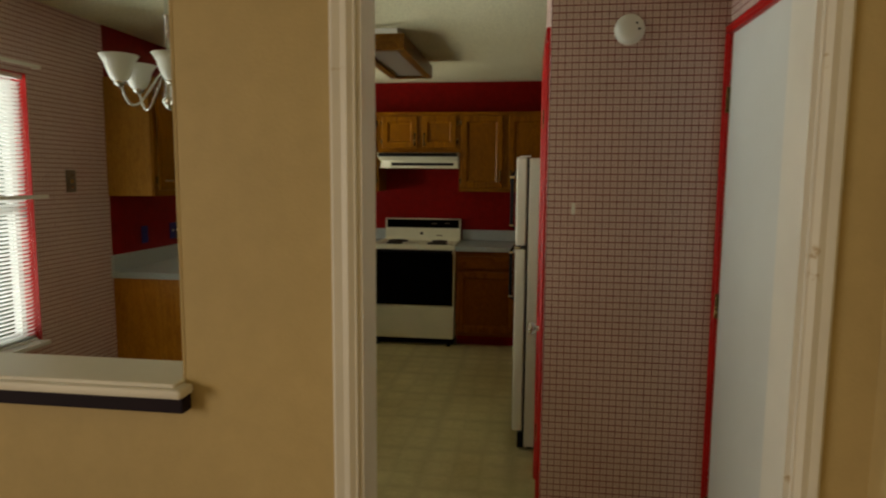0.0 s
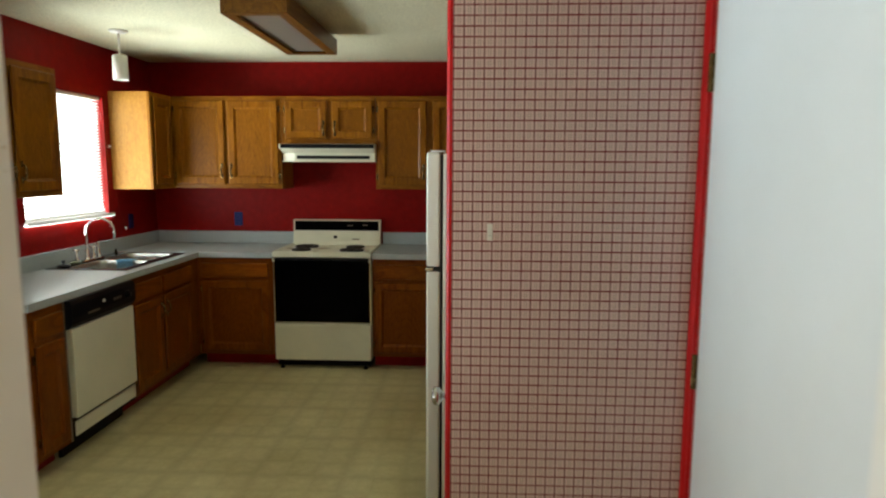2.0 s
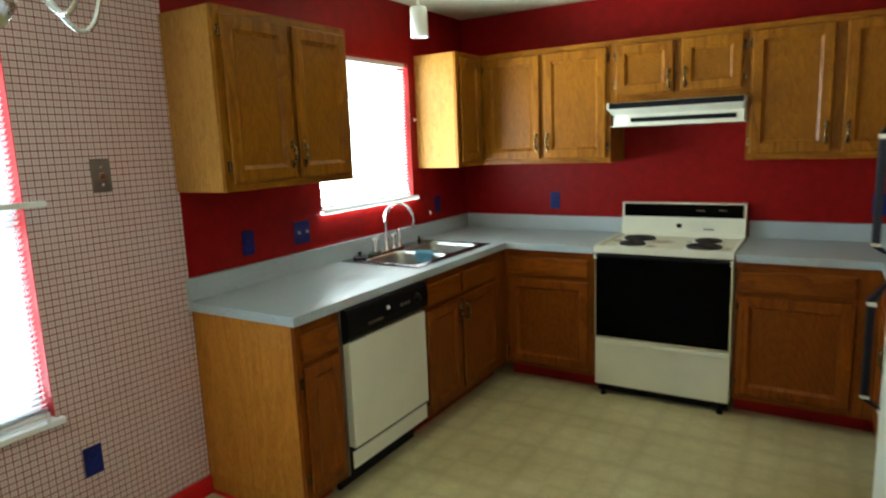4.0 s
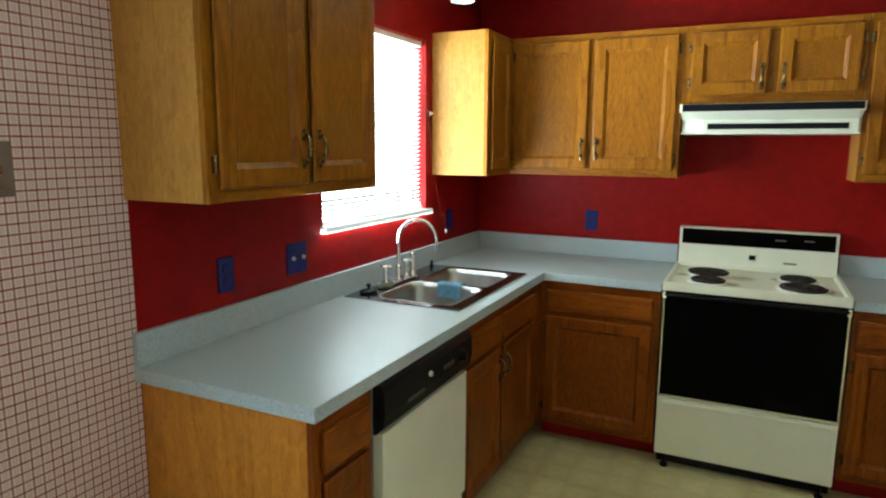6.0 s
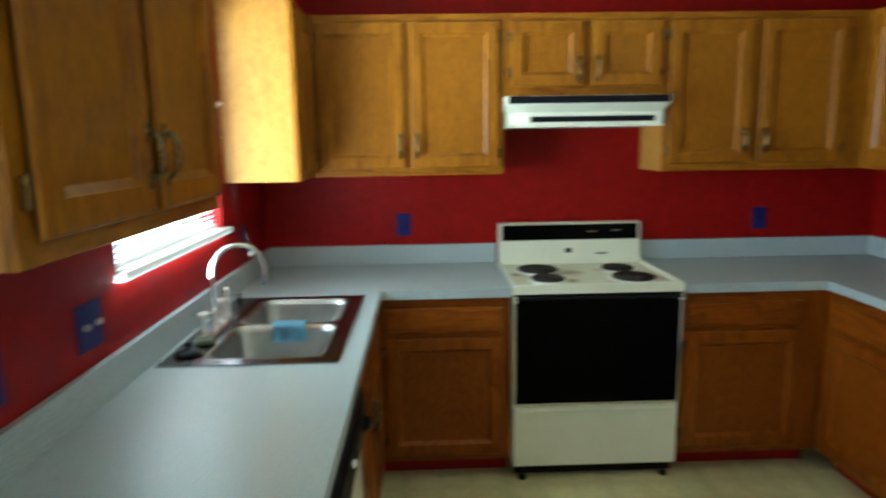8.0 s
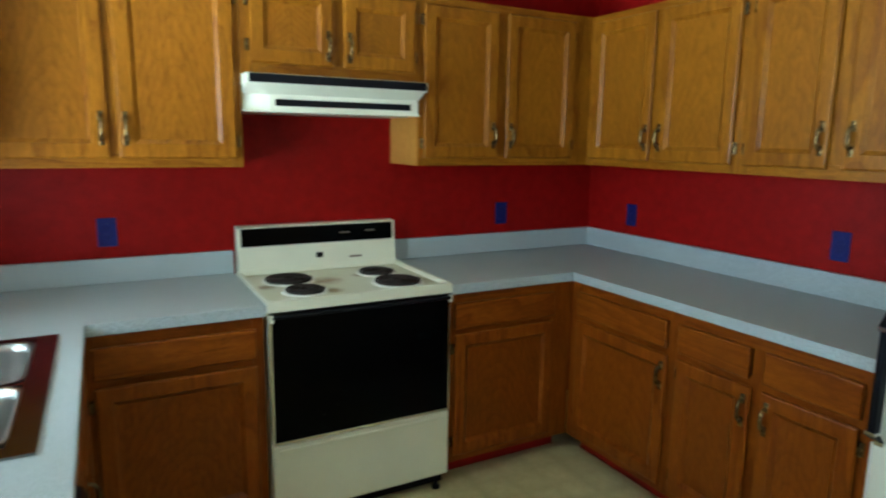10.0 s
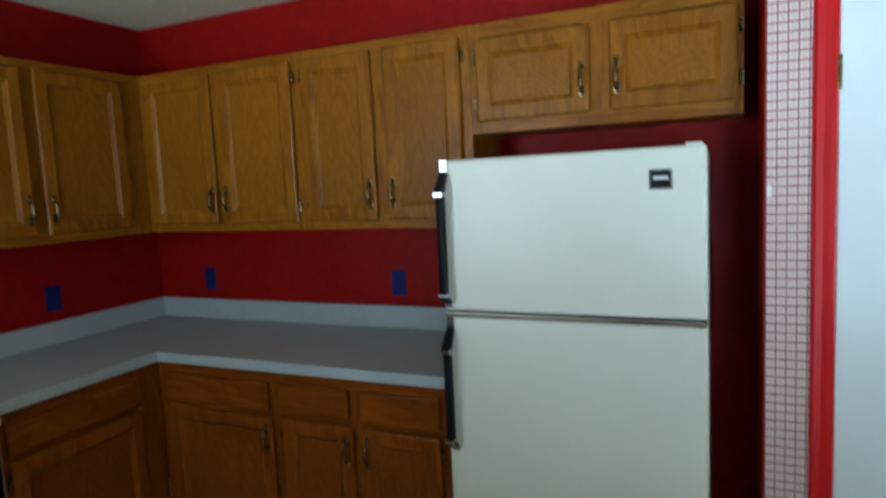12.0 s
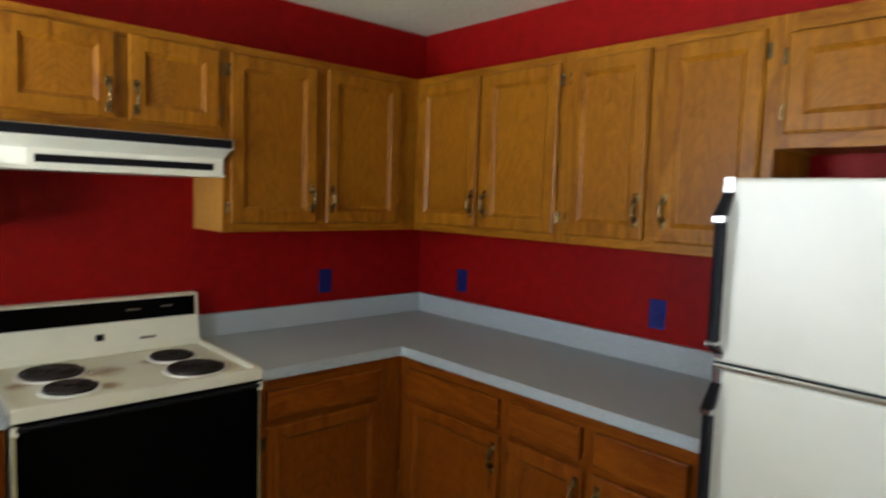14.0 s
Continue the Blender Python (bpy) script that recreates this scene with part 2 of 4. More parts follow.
TAN = paint("tan_wall_paint", (0.56, 0.435, 0.225), 0.6, 0.07, 0.45, 1.1, 120, mottle=0.07)
RED = paint("red_wall_paint", (0.225, 0.003, 0.002), 0.46, 0.10, 0.35, 1.5, 130, spec=0.10, mottle=0.22)
# toe kick red, darkened to carry the shade below the cabinets
KICKRED = paint("shaded_scuffed_red_paint", (0.19, 0.004, 0.004), 0.5, 0.2, 0.15, 6, 90, (0.08, 0.02, 0.015), 0.1)
REDTRIM = paint("red_gloss_trim", (0.42, 0.007, 0.007), 0.34, 0.12, 0.15, 4, 70, spec=0.2)
WHITE = paint("white_trim_paint", (0.79, 0.78, 0.735), 0.4, 0.05, 0.12, 3, 90, (0.50, 0.40, 0.26))
DOORWHITE = paint("white_door_paint", (0.70, 0.735, 0.735), 0.45, 0.04, 0.10, 2, 120)
APRON = paint("dark_plum_apron", (0.016, 0.010, 0.018), 0.55, 0.15, 0.1, 4, 90, spec=0.15)
PLAID = plaid_paper()
VINYL = vinyl()
POPCORN = popcorn()
LAM = laminate()
OAK_V = oak("oak_upright_grain", 2)
OAK_H = oak("oak_level_grain", 0)
OAK_P = oak("oak_flat_sawn_panel", 2, cathedral=True)
# base cabinets: a darker, redder oak than the wall cabinets
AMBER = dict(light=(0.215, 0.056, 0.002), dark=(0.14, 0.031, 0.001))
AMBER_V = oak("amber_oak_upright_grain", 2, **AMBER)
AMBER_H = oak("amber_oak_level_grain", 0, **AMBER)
VENEER = oak("pale_oak_veneer", 2, (0.42, 0.205, 0.040), (0.385, 0.18, 0.033), grain=0.22)
AMBER_VENEER = oak("amber_oak_veneer", 2, (0.49, 0.20, 0.024), (0.42, 0.16, 0.018), grain=0.2)
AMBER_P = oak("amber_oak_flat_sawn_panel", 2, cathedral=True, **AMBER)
CREAM = plain("cream_enamel", (0.74, 0.735, 0.60), 0.30, 0, 0.04, 5)
STAINED = scorched()
ALMOND = plain("almond_fridge_enamel", (0.72, 0.71, 0.61), 0.34, 0, 0.03, 4, 0.12, 380)
BLACKGLASS = plain("black_oven_glass", (0.001, 0.001, 0.0012), 0.16, 0, 0.2, 4)
BLACKGLASS.node_tree.nodes["Principled BSDF"].inputs["Specular IOR Level"].default_value = 0.03
BLACK = plain("black_plastic", (0.006, 0.006, 0.008), 0.35, 0, 0.2, 20)
BLACK.node_tree.nodes["Principled BSDF"].inputs["Specular IOR Level"].default_value = 0.1
IRON = plain("black_burner_coil", (0.022, 0.016, 0.014), 0.62, 0.3, 0.35, 30, 0.3, 200)
CHROME = plain("chrome", (0.75, 0.76, 0.78), 0.15, 1.0, 0.06, 12)
RIM = plain("polished_steel_rim", (0.24, 0.24, 0.25), 0.20, 1.0, 0.10, 9)
STEEL = plain("brushed_steel", (0.35, 0.36, 0.34), 0.32, 1.0, 0.12, 9, 0.05, 300)
BRASS = plain("aged_brass", (0.17, 0.115, 0.045), 0.26, 0.9, 0.3, 40)
NICKEL = plain("brushed_nickel", (0.55, 0.54, 0.50), 0.24, 1.0, 0.1, 20)
BLUE = plain("blue_painted_plastic", (0.007, 0.011, 0.105), 0.42, 0, 0.15, 30)
BLUE.node_tree.nodes["Principled BSDF"].inputs["Specular IOR Level"].default_value = 0.2
GREYPLATE = plain("bronze_grey_metal", (0.20, 0.16, 0.13), 0.42, 0.7, 0.12, 30)
PLASTIC = plain("white_plastic", (0.76, 0.75, 0.70), 0.42, 0, 0.03, 10)
VINYLWHITE = plain("white_window_frame", (0.78, 0.78, 0.76), 0.4, 0, 0.04, 8)
SHADE = translucent("frosted_glass_shade", (0.82, 0.83, 0.78), 0.35, 0.35)
SLAT = translucent("white_blind_slat", (0.88, 0.88, 0.86), 0.22, 0.45)
OAK_D = oak("dark_stained_oak", 1, (0.15, 0.062, 0.008), (0.10, 0.035, 0.004))
LENS = plain("ribbed_acrylic_lens", (0.17, 0.165, 0.15), 0.32, 0, 0.10, 14, 0.4, 130)
GLASS = glassy("window_glass", (1, 1, 1))
CLOTH = plain("pale_blue_cloth", (0.22, 0.45, 0.62), 0.9, 0, 0.18, 40, 0.6, 160)
CARPET = plain("beige_carpet", (0.36, 0.28, 0.19), 0.95, 0, 0.2, 60, 0.9, 260)
GRASS = plain("lawn", (0.09, 0.13, 0.04), 0.9, 0, 0.35, 3, 0.8, 30)
SPONGE = plain("dark_scrub_pad", (0.07, 0.08, 0.05), 0.9, 0, 0.4, 60, 0.8, 120)
HEDGE = plain("far_foliage", (0.10, 0.15, 0.06), 0.9, 0, 0.4, 1.2)

# ---------------------------------------------------------------- building helpers


def mesh_of(name, bm, material, smooth=False):
    bmesh.ops.recalc_face_normals(bm, faces=bm.faces)
    me = bpy.data.meshes.new(name)
    bm.to_mesh(me)
    bm.free()
    me.materials.append(material)
    if smooth:
        me.shade_smooth()
    return me


def thing(name, m, label, category, group="", kind=""):
    ob = new(name)
    ob.empty_display_size = 0.05
    ob.matrix_world = m
    return tagged(ob, label, category, group, kind)


def part(name, bm, material, parent, label="", smooth=False):
    ob = new(name, mesh_of(name, bm, material, smooth))
    ob.parent = parent
    if label:
        tagged(ob, label)
    return ob


def solo(name, bm, material, label, category, group="", kind="", smooth=False):
    return tagged(new(name, mesh_of(name, bm, material, smooth)), label, category, group, kind)


def box(x0, y0, z0, x1, y1, z1, bevel=0.0, bm=None, segments=2):
    own = bmesh.new()
    bmesh.ops.create_cube(own, size=1.0)
    for v in own.verts:
        v.co = Vector(((x0 + x1) / 2 + v.co.x * (x1 - x0), (y0 + y1) / 2 + v.co.y * (y1 - y0), (z0 + z1) / 2 + v.co.z * (z1 - z0)))
    if bevel:
        bmesh.ops.bevel(own, geom=own.edges[:], offset=bevel, segments=segments, affect="EDGES", profile=0.5)
    return joined(bm, own)


def joined(bm, own):
    if bm is None:
        return own
    me = bpy.data.meshes.new("tmp")
    own.to_mesh(me)
    own.free()
    bm.from_mesh(me)
    bpy.data.meshes.remove(me)
    return bm


def slab(xs, ys, inside, z0, z1, bm=None):
    """A slab on a plan of cells, with only its outer faces, so that it can have holes. inside(i, j) says which cells are there."""
    bm = bm or bmesh.new()
    verts = {}

    def v(i, j, z):
        key = (i, j, z)
        if key not in verts:
            verts[key] = bm.verts.new((xs[i], ys[j], z))
        return verts[key]

    nx, ny = len(xs) - 1, len(ys) - 1

    def has(i, j):
        return 0 <= i < nx and 0 <= j < ny and inside(i, j)

    for i in range(nx):
        for j in range(ny):
            if not has(i, j):
                continue
            for z in (z0, z1):
                bm.faces.new((v(i, j, z), v(i + 1, j, z), v(i + 1, j + 1, z), v(i, j + 1, z)))
            for di, dj, a, b in ((-1, 0, (i, j), (i, j + 1)), (1, 0, (i + 1, j), (i + 1, j + 1)), (0, -1, (i, j), (i + 1, j)), (0, 1, (i, j + 1), (i + 1, j + 1))):
                if not has(i + di, j + dj):
                    bm.faces.new((v(*a, z0), v(*b, z0), v(*b, z1), v(*a, z1)))
    return bm


def turned(bm, m):
    bmesh.ops.transform(bm, matrix=m, verts=bm.verts)
    return bm


def lathe(profile, steps=28, bm=None, cap=True):
    """A body of revolution about z from (radius, height) pairs."""
    bm = bm or bmesh.new()
    rings = []
    for r, z in profile:
        rings.append([bm.verts.new((max(r, 1e-4) * math.cos(a), max(r, 1e-4) * math.sin(a), z)) for a in (2 * math.pi * s / steps for s in range(steps))])
    for a, b in zip(rings, rings[1:]):
        for s in range(steps):
            bm.faces.new((a[s], a[(s + 1) % steps], b[(s + 1) % steps], b[s]))
    if cap:
        bm.faces.new(rings[0])
        bm.faces.new(rings[-1])
    return bm


def tube(points, radius, sides=10, bm=None):
    """A round bar along a path."""
    bm = bm or bmesh.new()
    pts = [Vector(p) for p in points]
    radii = radius if isinstance(radius, (list, tuple)) else [radius] * len(pts)
    rings = []
    ref = None
    for n, p in enumerate(pts):
        d = (pts[min(n + 1, len(pts) - 1)] - pts[max(n - 1, 0)]).normalized()
        if ref is None:
            ref = d.orthogonal().normalized()
        ref = (ref - d * ref.dot(d)).normalized()
        side = d.cross(ref)
        rings.append([bm.verts.new(p + radii[n] * (math.cos(a) * ref + math.sin(a) * side)) for a in (2 * math.pi * s / sides for s in range(sides))])
    for a, b in zip(rings, rings[1:]):
        for s in range(sides):
            bm.faces.new((a[s], a[(s + 1) % sides], b[(s + 1) % sides], b[s]))
    bm.faces.new(rings[0])
    bm.faces.new(rings[-1])
    return bm


def extrude_profile(profile, length, bm=None):
    """A moulding: a closed (y, z) outline drawn out along x."""
    bm = bm or bmesh.new()
    a = [bm.verts.new((0, y, z)) for y, z in profile]
    b = [bm.verts.new((length, y, z)) for y, z in profile]
    n = len(profile)
    for s in range(n):
        bm.faces.new((a[s], a[(s + 1) % n], b[(s + 1) % n], b[s]))
    bm.faces.new(a)
    bm.faces.new(b)
    return bm


def rounded(x0, y0, x1, y1, r, steps=5):
    pts = []
    for cx, cy, a0 in ((x1 - r, y1 - r, 0), (x0 + r, y1 - r, 90), (x0 + r, y0 + r, 180), (x1 - r, y0 + r, 270)):
        for s in range(steps + 1):
            a = radians(a0 + 90 * s / steps)
            pts.append((cx + r * math.cos(a), cy + r * math.sin(a)))
    return pts


def loft(rings, bm=None, cap_first=False, cap_last=True):
    bm = bm or bmesh.new()
    made = [[bm.verts.new(p) for p in ring] for ring in rings]
    for a, b in zip(made, made[1:]):
        for s in range(len(a)):
            bm.faces.new((a[s], a[(s + 1) % len(a)], b[(s + 1) % len(a)], b[s]))
    if cap_first:
        bm.faces.new(made[0])
    if cap_last:
        bm.faces.new(made[-1])
    return bm


# plan of the place
XW, XE, YN, TOP = -2.555, 0.70, 6.47, 2.44
PS, PN = 1.60, 1.715          # partition between hall and kitchen
PX, PY0, PY1 = 0.13, 2.70, 3.545  # pantry: west face, south face, north face
XD = 0.755                    # wall with the white hall door
HX, HY = -3.2, -3.2           # far corner of the hall
T = 0.14


def structure(name, bm, material, label, category="wall"):
    return solo(name, bm, material, label, category, kind="structure")


def wall_with_holes(name, axis, at, thick, a0, a1, z0, z1, holes, material, label):
    """An upright wall along x (axis 0) or y (axis 1) from a0 to a1, with rectangular holes (b0, b1, h0, h1) right through it."""
    us = sorted({a0, a1, *(h[0] for h in holes), *(h[1] for h in holes)})
    vs = sorted({z0, z1, *(h[2] for h in holes), *(h[3] for h in holes)})

    def solid(i, j):
        u, v = (us[i] + us[i + 1]) / 2, (vs[j] + vs[j + 1]) / 2
        return not any(h[0] < u < h[1] and h[2] < v < h[3] for h in holes)

    bm = slab(us, vs, solid, 0, thick)
    for vert in bm.verts:
        u, v, w = vert.co
        vert.co = Vector((u, at + w, v)) if axis == 0 else Vector((at + w, u, v))
    return structure(name, bm, material, label)


# ---------------------------------------------------------------- floor, ceiling, walls
KW = (4.84, 5.745, 1.215, 2.075)     # kitchen window: y, y, z, z
DW = (2.20, 3.335, 0.62, 2.045)      # dining window

structure("floor", box(XW - T, PS, -0.05, XD + 0.14, YN + T, 0.0), VINYL, "cream sheet vinyl floor embossed with small squares", "floor")
structure("floor_hall", box(HX, HY, -0.05, XD + 0.14, PS - 0.001, 0.0), CARPET, "beige carpet of the adjoining room", "floor")
structure("ceiling", box(XW - T, PS, TOP, XD + 0.14, YN + T, TOP + 0.06), POPCORN, "off-white popcorn textured ceiling", "ceiling")
structure("ceiling_hall", box(HX, HY, TOP, XD + 0.14, PS - 0.001, TOP + 0.06), POPCORN, "off-white popcorn ceiling of the adjoining room", "ceiling")

# west wall: papered in the dining part, red in the kitchen part
YSPLIT = 3.955
wall_with_holes("wall_west_dining", 1, XW - T, T, PN, YSPLIT, 0, TOP, [DW], PLAID, "wall papered with pink and white plaid")
wall_with_holes("wall_west_kitchen", 1, XW - T, T, YSPLIT, YN, 0, TOP, [KW], RED, "deep red painted kitchen wall")
structure("wall_north", box(XW - T, YN, 0, XE + T, YN + T, TOP), RED, "deep red painted kitchen wall behind the stove")
structure("wall_east", box(XE, PY1, 0, XE + T, YN, TOP), RED, "deep red painted kitchen wall beside the fridge")

# pantry box: plaid paper outside, red in the fridge bay
PD0, PD1, DOORTOP = 2.825, 3.375, 2.03
wall_with_holes("wall_pantry_west", 1, PX, 0.10, PY0 + 0.10, PY1 - 0.004, 0, TOP, [(PD0, PD1, 0, DOORTOP)], PLAID, "narrow plaid papered wall round the pantry door")
structure("wall_pantry_south", box(PX, PY0, 0, XD, PY0 + 0.10, TOP), PLAID, "wall papered with pink and white plaid check")
structure("wall_pantry_north", box(PX, PY1 - 0.004, 0, XE, PY1, TOP), RED, "dark red side of the fridge bay")

# wall with the white door, and the partition to the hall
ED0, ED1 = 1.86, 2.668
wall_with_holes("wall_east_entry", 1, XD, T, PN, PY0 + 0.10, 0, TOP, [(ED0, ED1, 0, DOORTOP)], PLAID, "plaid papered wall above a red door casing")
OX0, OX1, OTOP = -0.305, 0.605, 2.05
SILL, SX = 1.055, -0.715
wall_with_holes("wall_partition", 0, PS, PN - PS, HX, XD + T, 0, TOP, [(OX0, OX1, 0, OTOP), (-2.30, SX, SILL - 0.03, 2.05)], TAN, "tan painted wall with an open doorway and a pass-through")
structure("wall_hall_east", box(XD, HY, 0, XD + T, PS, TOP), TAN, "tan painted side wall of the adjoining room")
# out-of-view wall, opened only to let the added hall lamp in
wall_with_holes("wall_hall_west", 1, HX - T, T, HY - T, PN, 0, TOP, [(-2.3, -0.3, 0.65, 2.1)], TAN, "unseen tan painted wall with a wide opening added for light")
structure("wall_hall_south", box(HX, HY - T, 0, XD + T, HY, TOP), TAN, "plain tan painted wall of the adjoining room")
structure("wall_pantry_back", box(XE + 0.001, PY0 + 0.10, 0, XE + T, PY1 - 0.001, TOP), RED, "plain wall behind the pantry")


# casings -----------------------------------------------------------
def casing_profile(width, proud=0.017):
    return [(0, 0), (0, width), (-proud * 0.55, width), (-proud, width * 0.86), (-proud * 0.82, width * 0.55), (-proud, width * 0.30), (-proud * 0.6, width * 0.08), (-proud * 0.6, 0)]


def casing(name, m, width, opening, height, material, label, reveal=0.006):
    """Door casing: two legs and a head round an opening, in a frame where x runs across, -y faces the viewer."""
    root = thing(name, m, label, "door casing", kind="structure")
    prof = casing_profile(width)
    for side in (-1, 1):
        bm = extrude_profile(prof, height + reveal)
        for v in bm.verts:
            along, y, out = v.co
            v.co = Vector((side * (out + reveal) + (opening if side > 0 else 0), y, along))
        part("casing_leg", bm, material, root)
    bm = extrude_profile(prof, opening + 2 * (width + reveal))
    for v in bm.verts:
        v.co = Vector((v.co.x - width - reveal, v.co.y, v.co.z + height + reveal + 0.001))
    part("casing_head", bm, material, root)
    return root


casing("trim_doorway", pose(OX0, PS, 0), 0.055, OX1 - OX0, OTOP, WHITE, "worn white wooden casing of the open doorway", 0.0)
jamb = thing("trim_doorway_jamb", pose(0, 0, 0), "white painted jamb lining of the open doorway", "door jamb", kind="structure")
part("jamb_side", box(OX0, PS - 0.002, 0, OX0 + 0.012, PN + 0.004, OTOP), WHITE, jamb)
part("jamb_side", box(OX1 - 0.012, PS - 0.002, 0, OX1, PN + 0.004, OTOP), WHITE, jamb)
part("jamb_head", box(OX0 + 0.012, PS - 0.002, OTOP - 0.012, OX1 - 0.012, PN + 0.004, OTOP), WHITE, jamb)
casing("trim_doorway_kitchen_side", pose(OX1, PN, 0, 0, 0, 180), 0.055, OX1 - OX0, OTOP, WHITE, "white casing on the kitchen side of the doorway", 0.0)
casing("trim_pantry", pose(PX, PD1, 0, 0, 0, -90), 0.057, PD1 - PD0, DOORTOP, REDTRIM, "glossy red casing round the pantry door", 0.0)
casing("trim_entry_door", pose(XD, ED1, 0, 0, 0, -90), 0.028, ED1 - ED0, DOORTOP, REDTRIM, "glossy red casing round the white door", 0.0)

# pass-through sill: white board with a dark apron below
sill = thing("trim_pass_through", pose(-1.5, PS, SILL), "white wooden pass-through sill over a dark plum apron", "sill", kind="structure")
part("sill_board", box(-0.80, -0.045, -0.03, 1.5 + SX - 0.001, PN - PS + 0.02, 0.0, 0.006), WHITE, sill)
part("sill_nose", box(-0.82, -0.062, -0.031, 1.5 + SX + 0.022, -0.0015, -0.008, 0.008), WHITE, sill)
part("apron", box(-0.80, -0.040, -0.070, 1.5 + SX + 0.014, -0.0015, -0.032, 0.003), APRON, sill, "dark plum painted apron strip")
part("opening_lining", box(1.5 + SX - 0.004, -0.002, 0.001, 1.5 + SX + 0.001, PN - PS + 0.002, 0.99), TAN, sill)


def baseboard(m, length, name="baseboard", material=REDTRIM, high=0.085):
    prof = [(0, 0), (-0.014, 0), (-0.014, high * 0.78), (-0.009, high * 0.92), (-0.004, high), (0, high)]
    ob = structure(name, extrude_profile(prof, length), material, "glossy red painted wooden baseboard", "baseboard")
    ob.matrix_world = m
    return ob


baseboard(pose(XW, PN, 0, 0, 0, 90), YSPLIT + 0.002 - PN)
baseboard(pose(PX, PY0, 0), XD - PX - 0.018)
baseboard(pose(PX, PY1, 0, 0, 0, -90), PY1 - PD1 - 0.064)
baseboard(pose(XE - 0.001, PY1, 0, 0, 0, 180), XE - PX - 0.01)
baseboard(pose(-0.36, PS, 0, 0, 0, 0) @ pose(-2.8, 0, 0), 2.8, material=WHITE)


# doors -------------------------------------------------------------
def hinge(parent, x, y, z):
    """A butt hinge: two leaves and a barrel with ball tips."""
    bm = tube([(x, y, z - 0.045), (x, y, z + 0.045)], 0.0065, 10)
    box(x - 0.003, y + 0.003, z - 0.044, x + 0.008, y + 0.006, z + 0.044, 0, bm)
    part("hinge", bm, BRASS, parent, "brass butt hinge")


def flush_door(name, m, width, height, label, hinge_left, knob, hinges):
    """A flush slab door; x runs across, front towards -y."""
    root = thing(name, m, label, "door", kind="structure")
    part("slab", box(0.003, 0.0, 0.008, width - 0.003, 0.035, height - 0.003, 0.002), DOORWHITE, root)
    hx = 0.001 if hinge_left else width - 0.001
    for z in hinges:
        hinge(root, hx, -0.007, z)
    if knob:
        kx = width - 0.06 if hinge_left else 0.06
        prof = [(0.030, 0.0), (0.030, 0.004), (0.024, 0.008), (0.011, 0.012), (0.010, 0.030), (0.020, 0.036), (0.027, 0.046), (0.026, 0.056), (0.016, 0.062), (0.0, 0.063)]
        bm = turned(lathe(prof, 24), pose(kx, 0, 0.90, 90, 0, 0))
        part("door_knob", bm, NICKEL, root, "worn nickel door knob", True)
    return root


flush_door("door_pantry", pose(PX + 0.002, PD1, 0, 0, 0, -90), PD1 - PD0, DOORTOP, "plain white flush pantry door, closed", True, True, (0.25, 1.80))
flush_door("door_entry", pose(XD + 0.002, ED1, 0, 0, 0, -90), ED1 - ED0, DOORTOP, "plain white flush door, closed, with brass hinges", True, False, (0.28, 1.06, 1.80))
for nm, xx, a, b in (("trim_pantry_jamb", PX, PD0, PD1), ("trim_entry_jamb", XD, ED0, ED1)):
    jb = thing(nm, pose(0, 0, 0), "red painted door jamb", "door jamb", kind="structure")
    part("jamb_side", box(xx + 0.001, a - 0.0005, 0, xx + 0.099, a + 0.0025, DOORTOP), REDTRIM, jb)
    part("jamb_side", box(xx + 0.001, b - 0.0025, 0, xx + 0.099, b + 0.0005, DOORTOP), REDTRIM, jb)
    part("jamb_head", box(xx + 0.001, a + 0.0025, DOORTOP - 0.0025, xx + 0.099, b - 0.0025, DOORTOP + 0.0005), REDTRIM, jb)


# windows -----------------------------------------------------------
def window(name, hole, label):
    y0, y1, z0, z1 = hole
    w, h = y1 - y0, z1 - z0
    root = thing(name, pose(XW - T, y0, z0, 0, 0, 90), label, "window", kind="structure")
    # local x runs along the wall, -y points into the room, y = 0 is the outside face of the wall
    fr = 0.038
    for a, b, c, d in ((0, w, 0, fr), (0, w, h - fr, h), (0, fr, fr, h - fr), (w - fr, w, fr, h - fr)):
        part("window_frame", box(a + 0.0005, -0.055, c + 0.0005, b - 0.0005, -0.005, d - 0.0005, 0.003), VINYLWHITE, root)
    part("meeting_rail", box(fr, -0.050, h / 2 - 0.02, w - fr, -0.010, h / 2 + 0.02, 0.003), VINYLWHITE, root)
    for c, d, y in ((fr, h / 2 - 0.02, -0.036), (h / 2 + 0.02, h - fr, -0.024)):
        pane = part("pane", box(fr, y, c, w - fr, y + 0.004, d), GLASS, root, "clear window glass")
        pane.visible_shadow = False
    part("window_sill", box(-0.022, -T - 0.034, -0.020, w + 0.022, -T - 0.001, 0.004, 0.005), VINYLWHITE, root, "narrow white window stool")
    part("window_sill", box(0.001, -T + 0.001, 0.001, w - 0.001, -0.056, 0.005), VINYLWHITE, root)
    return root


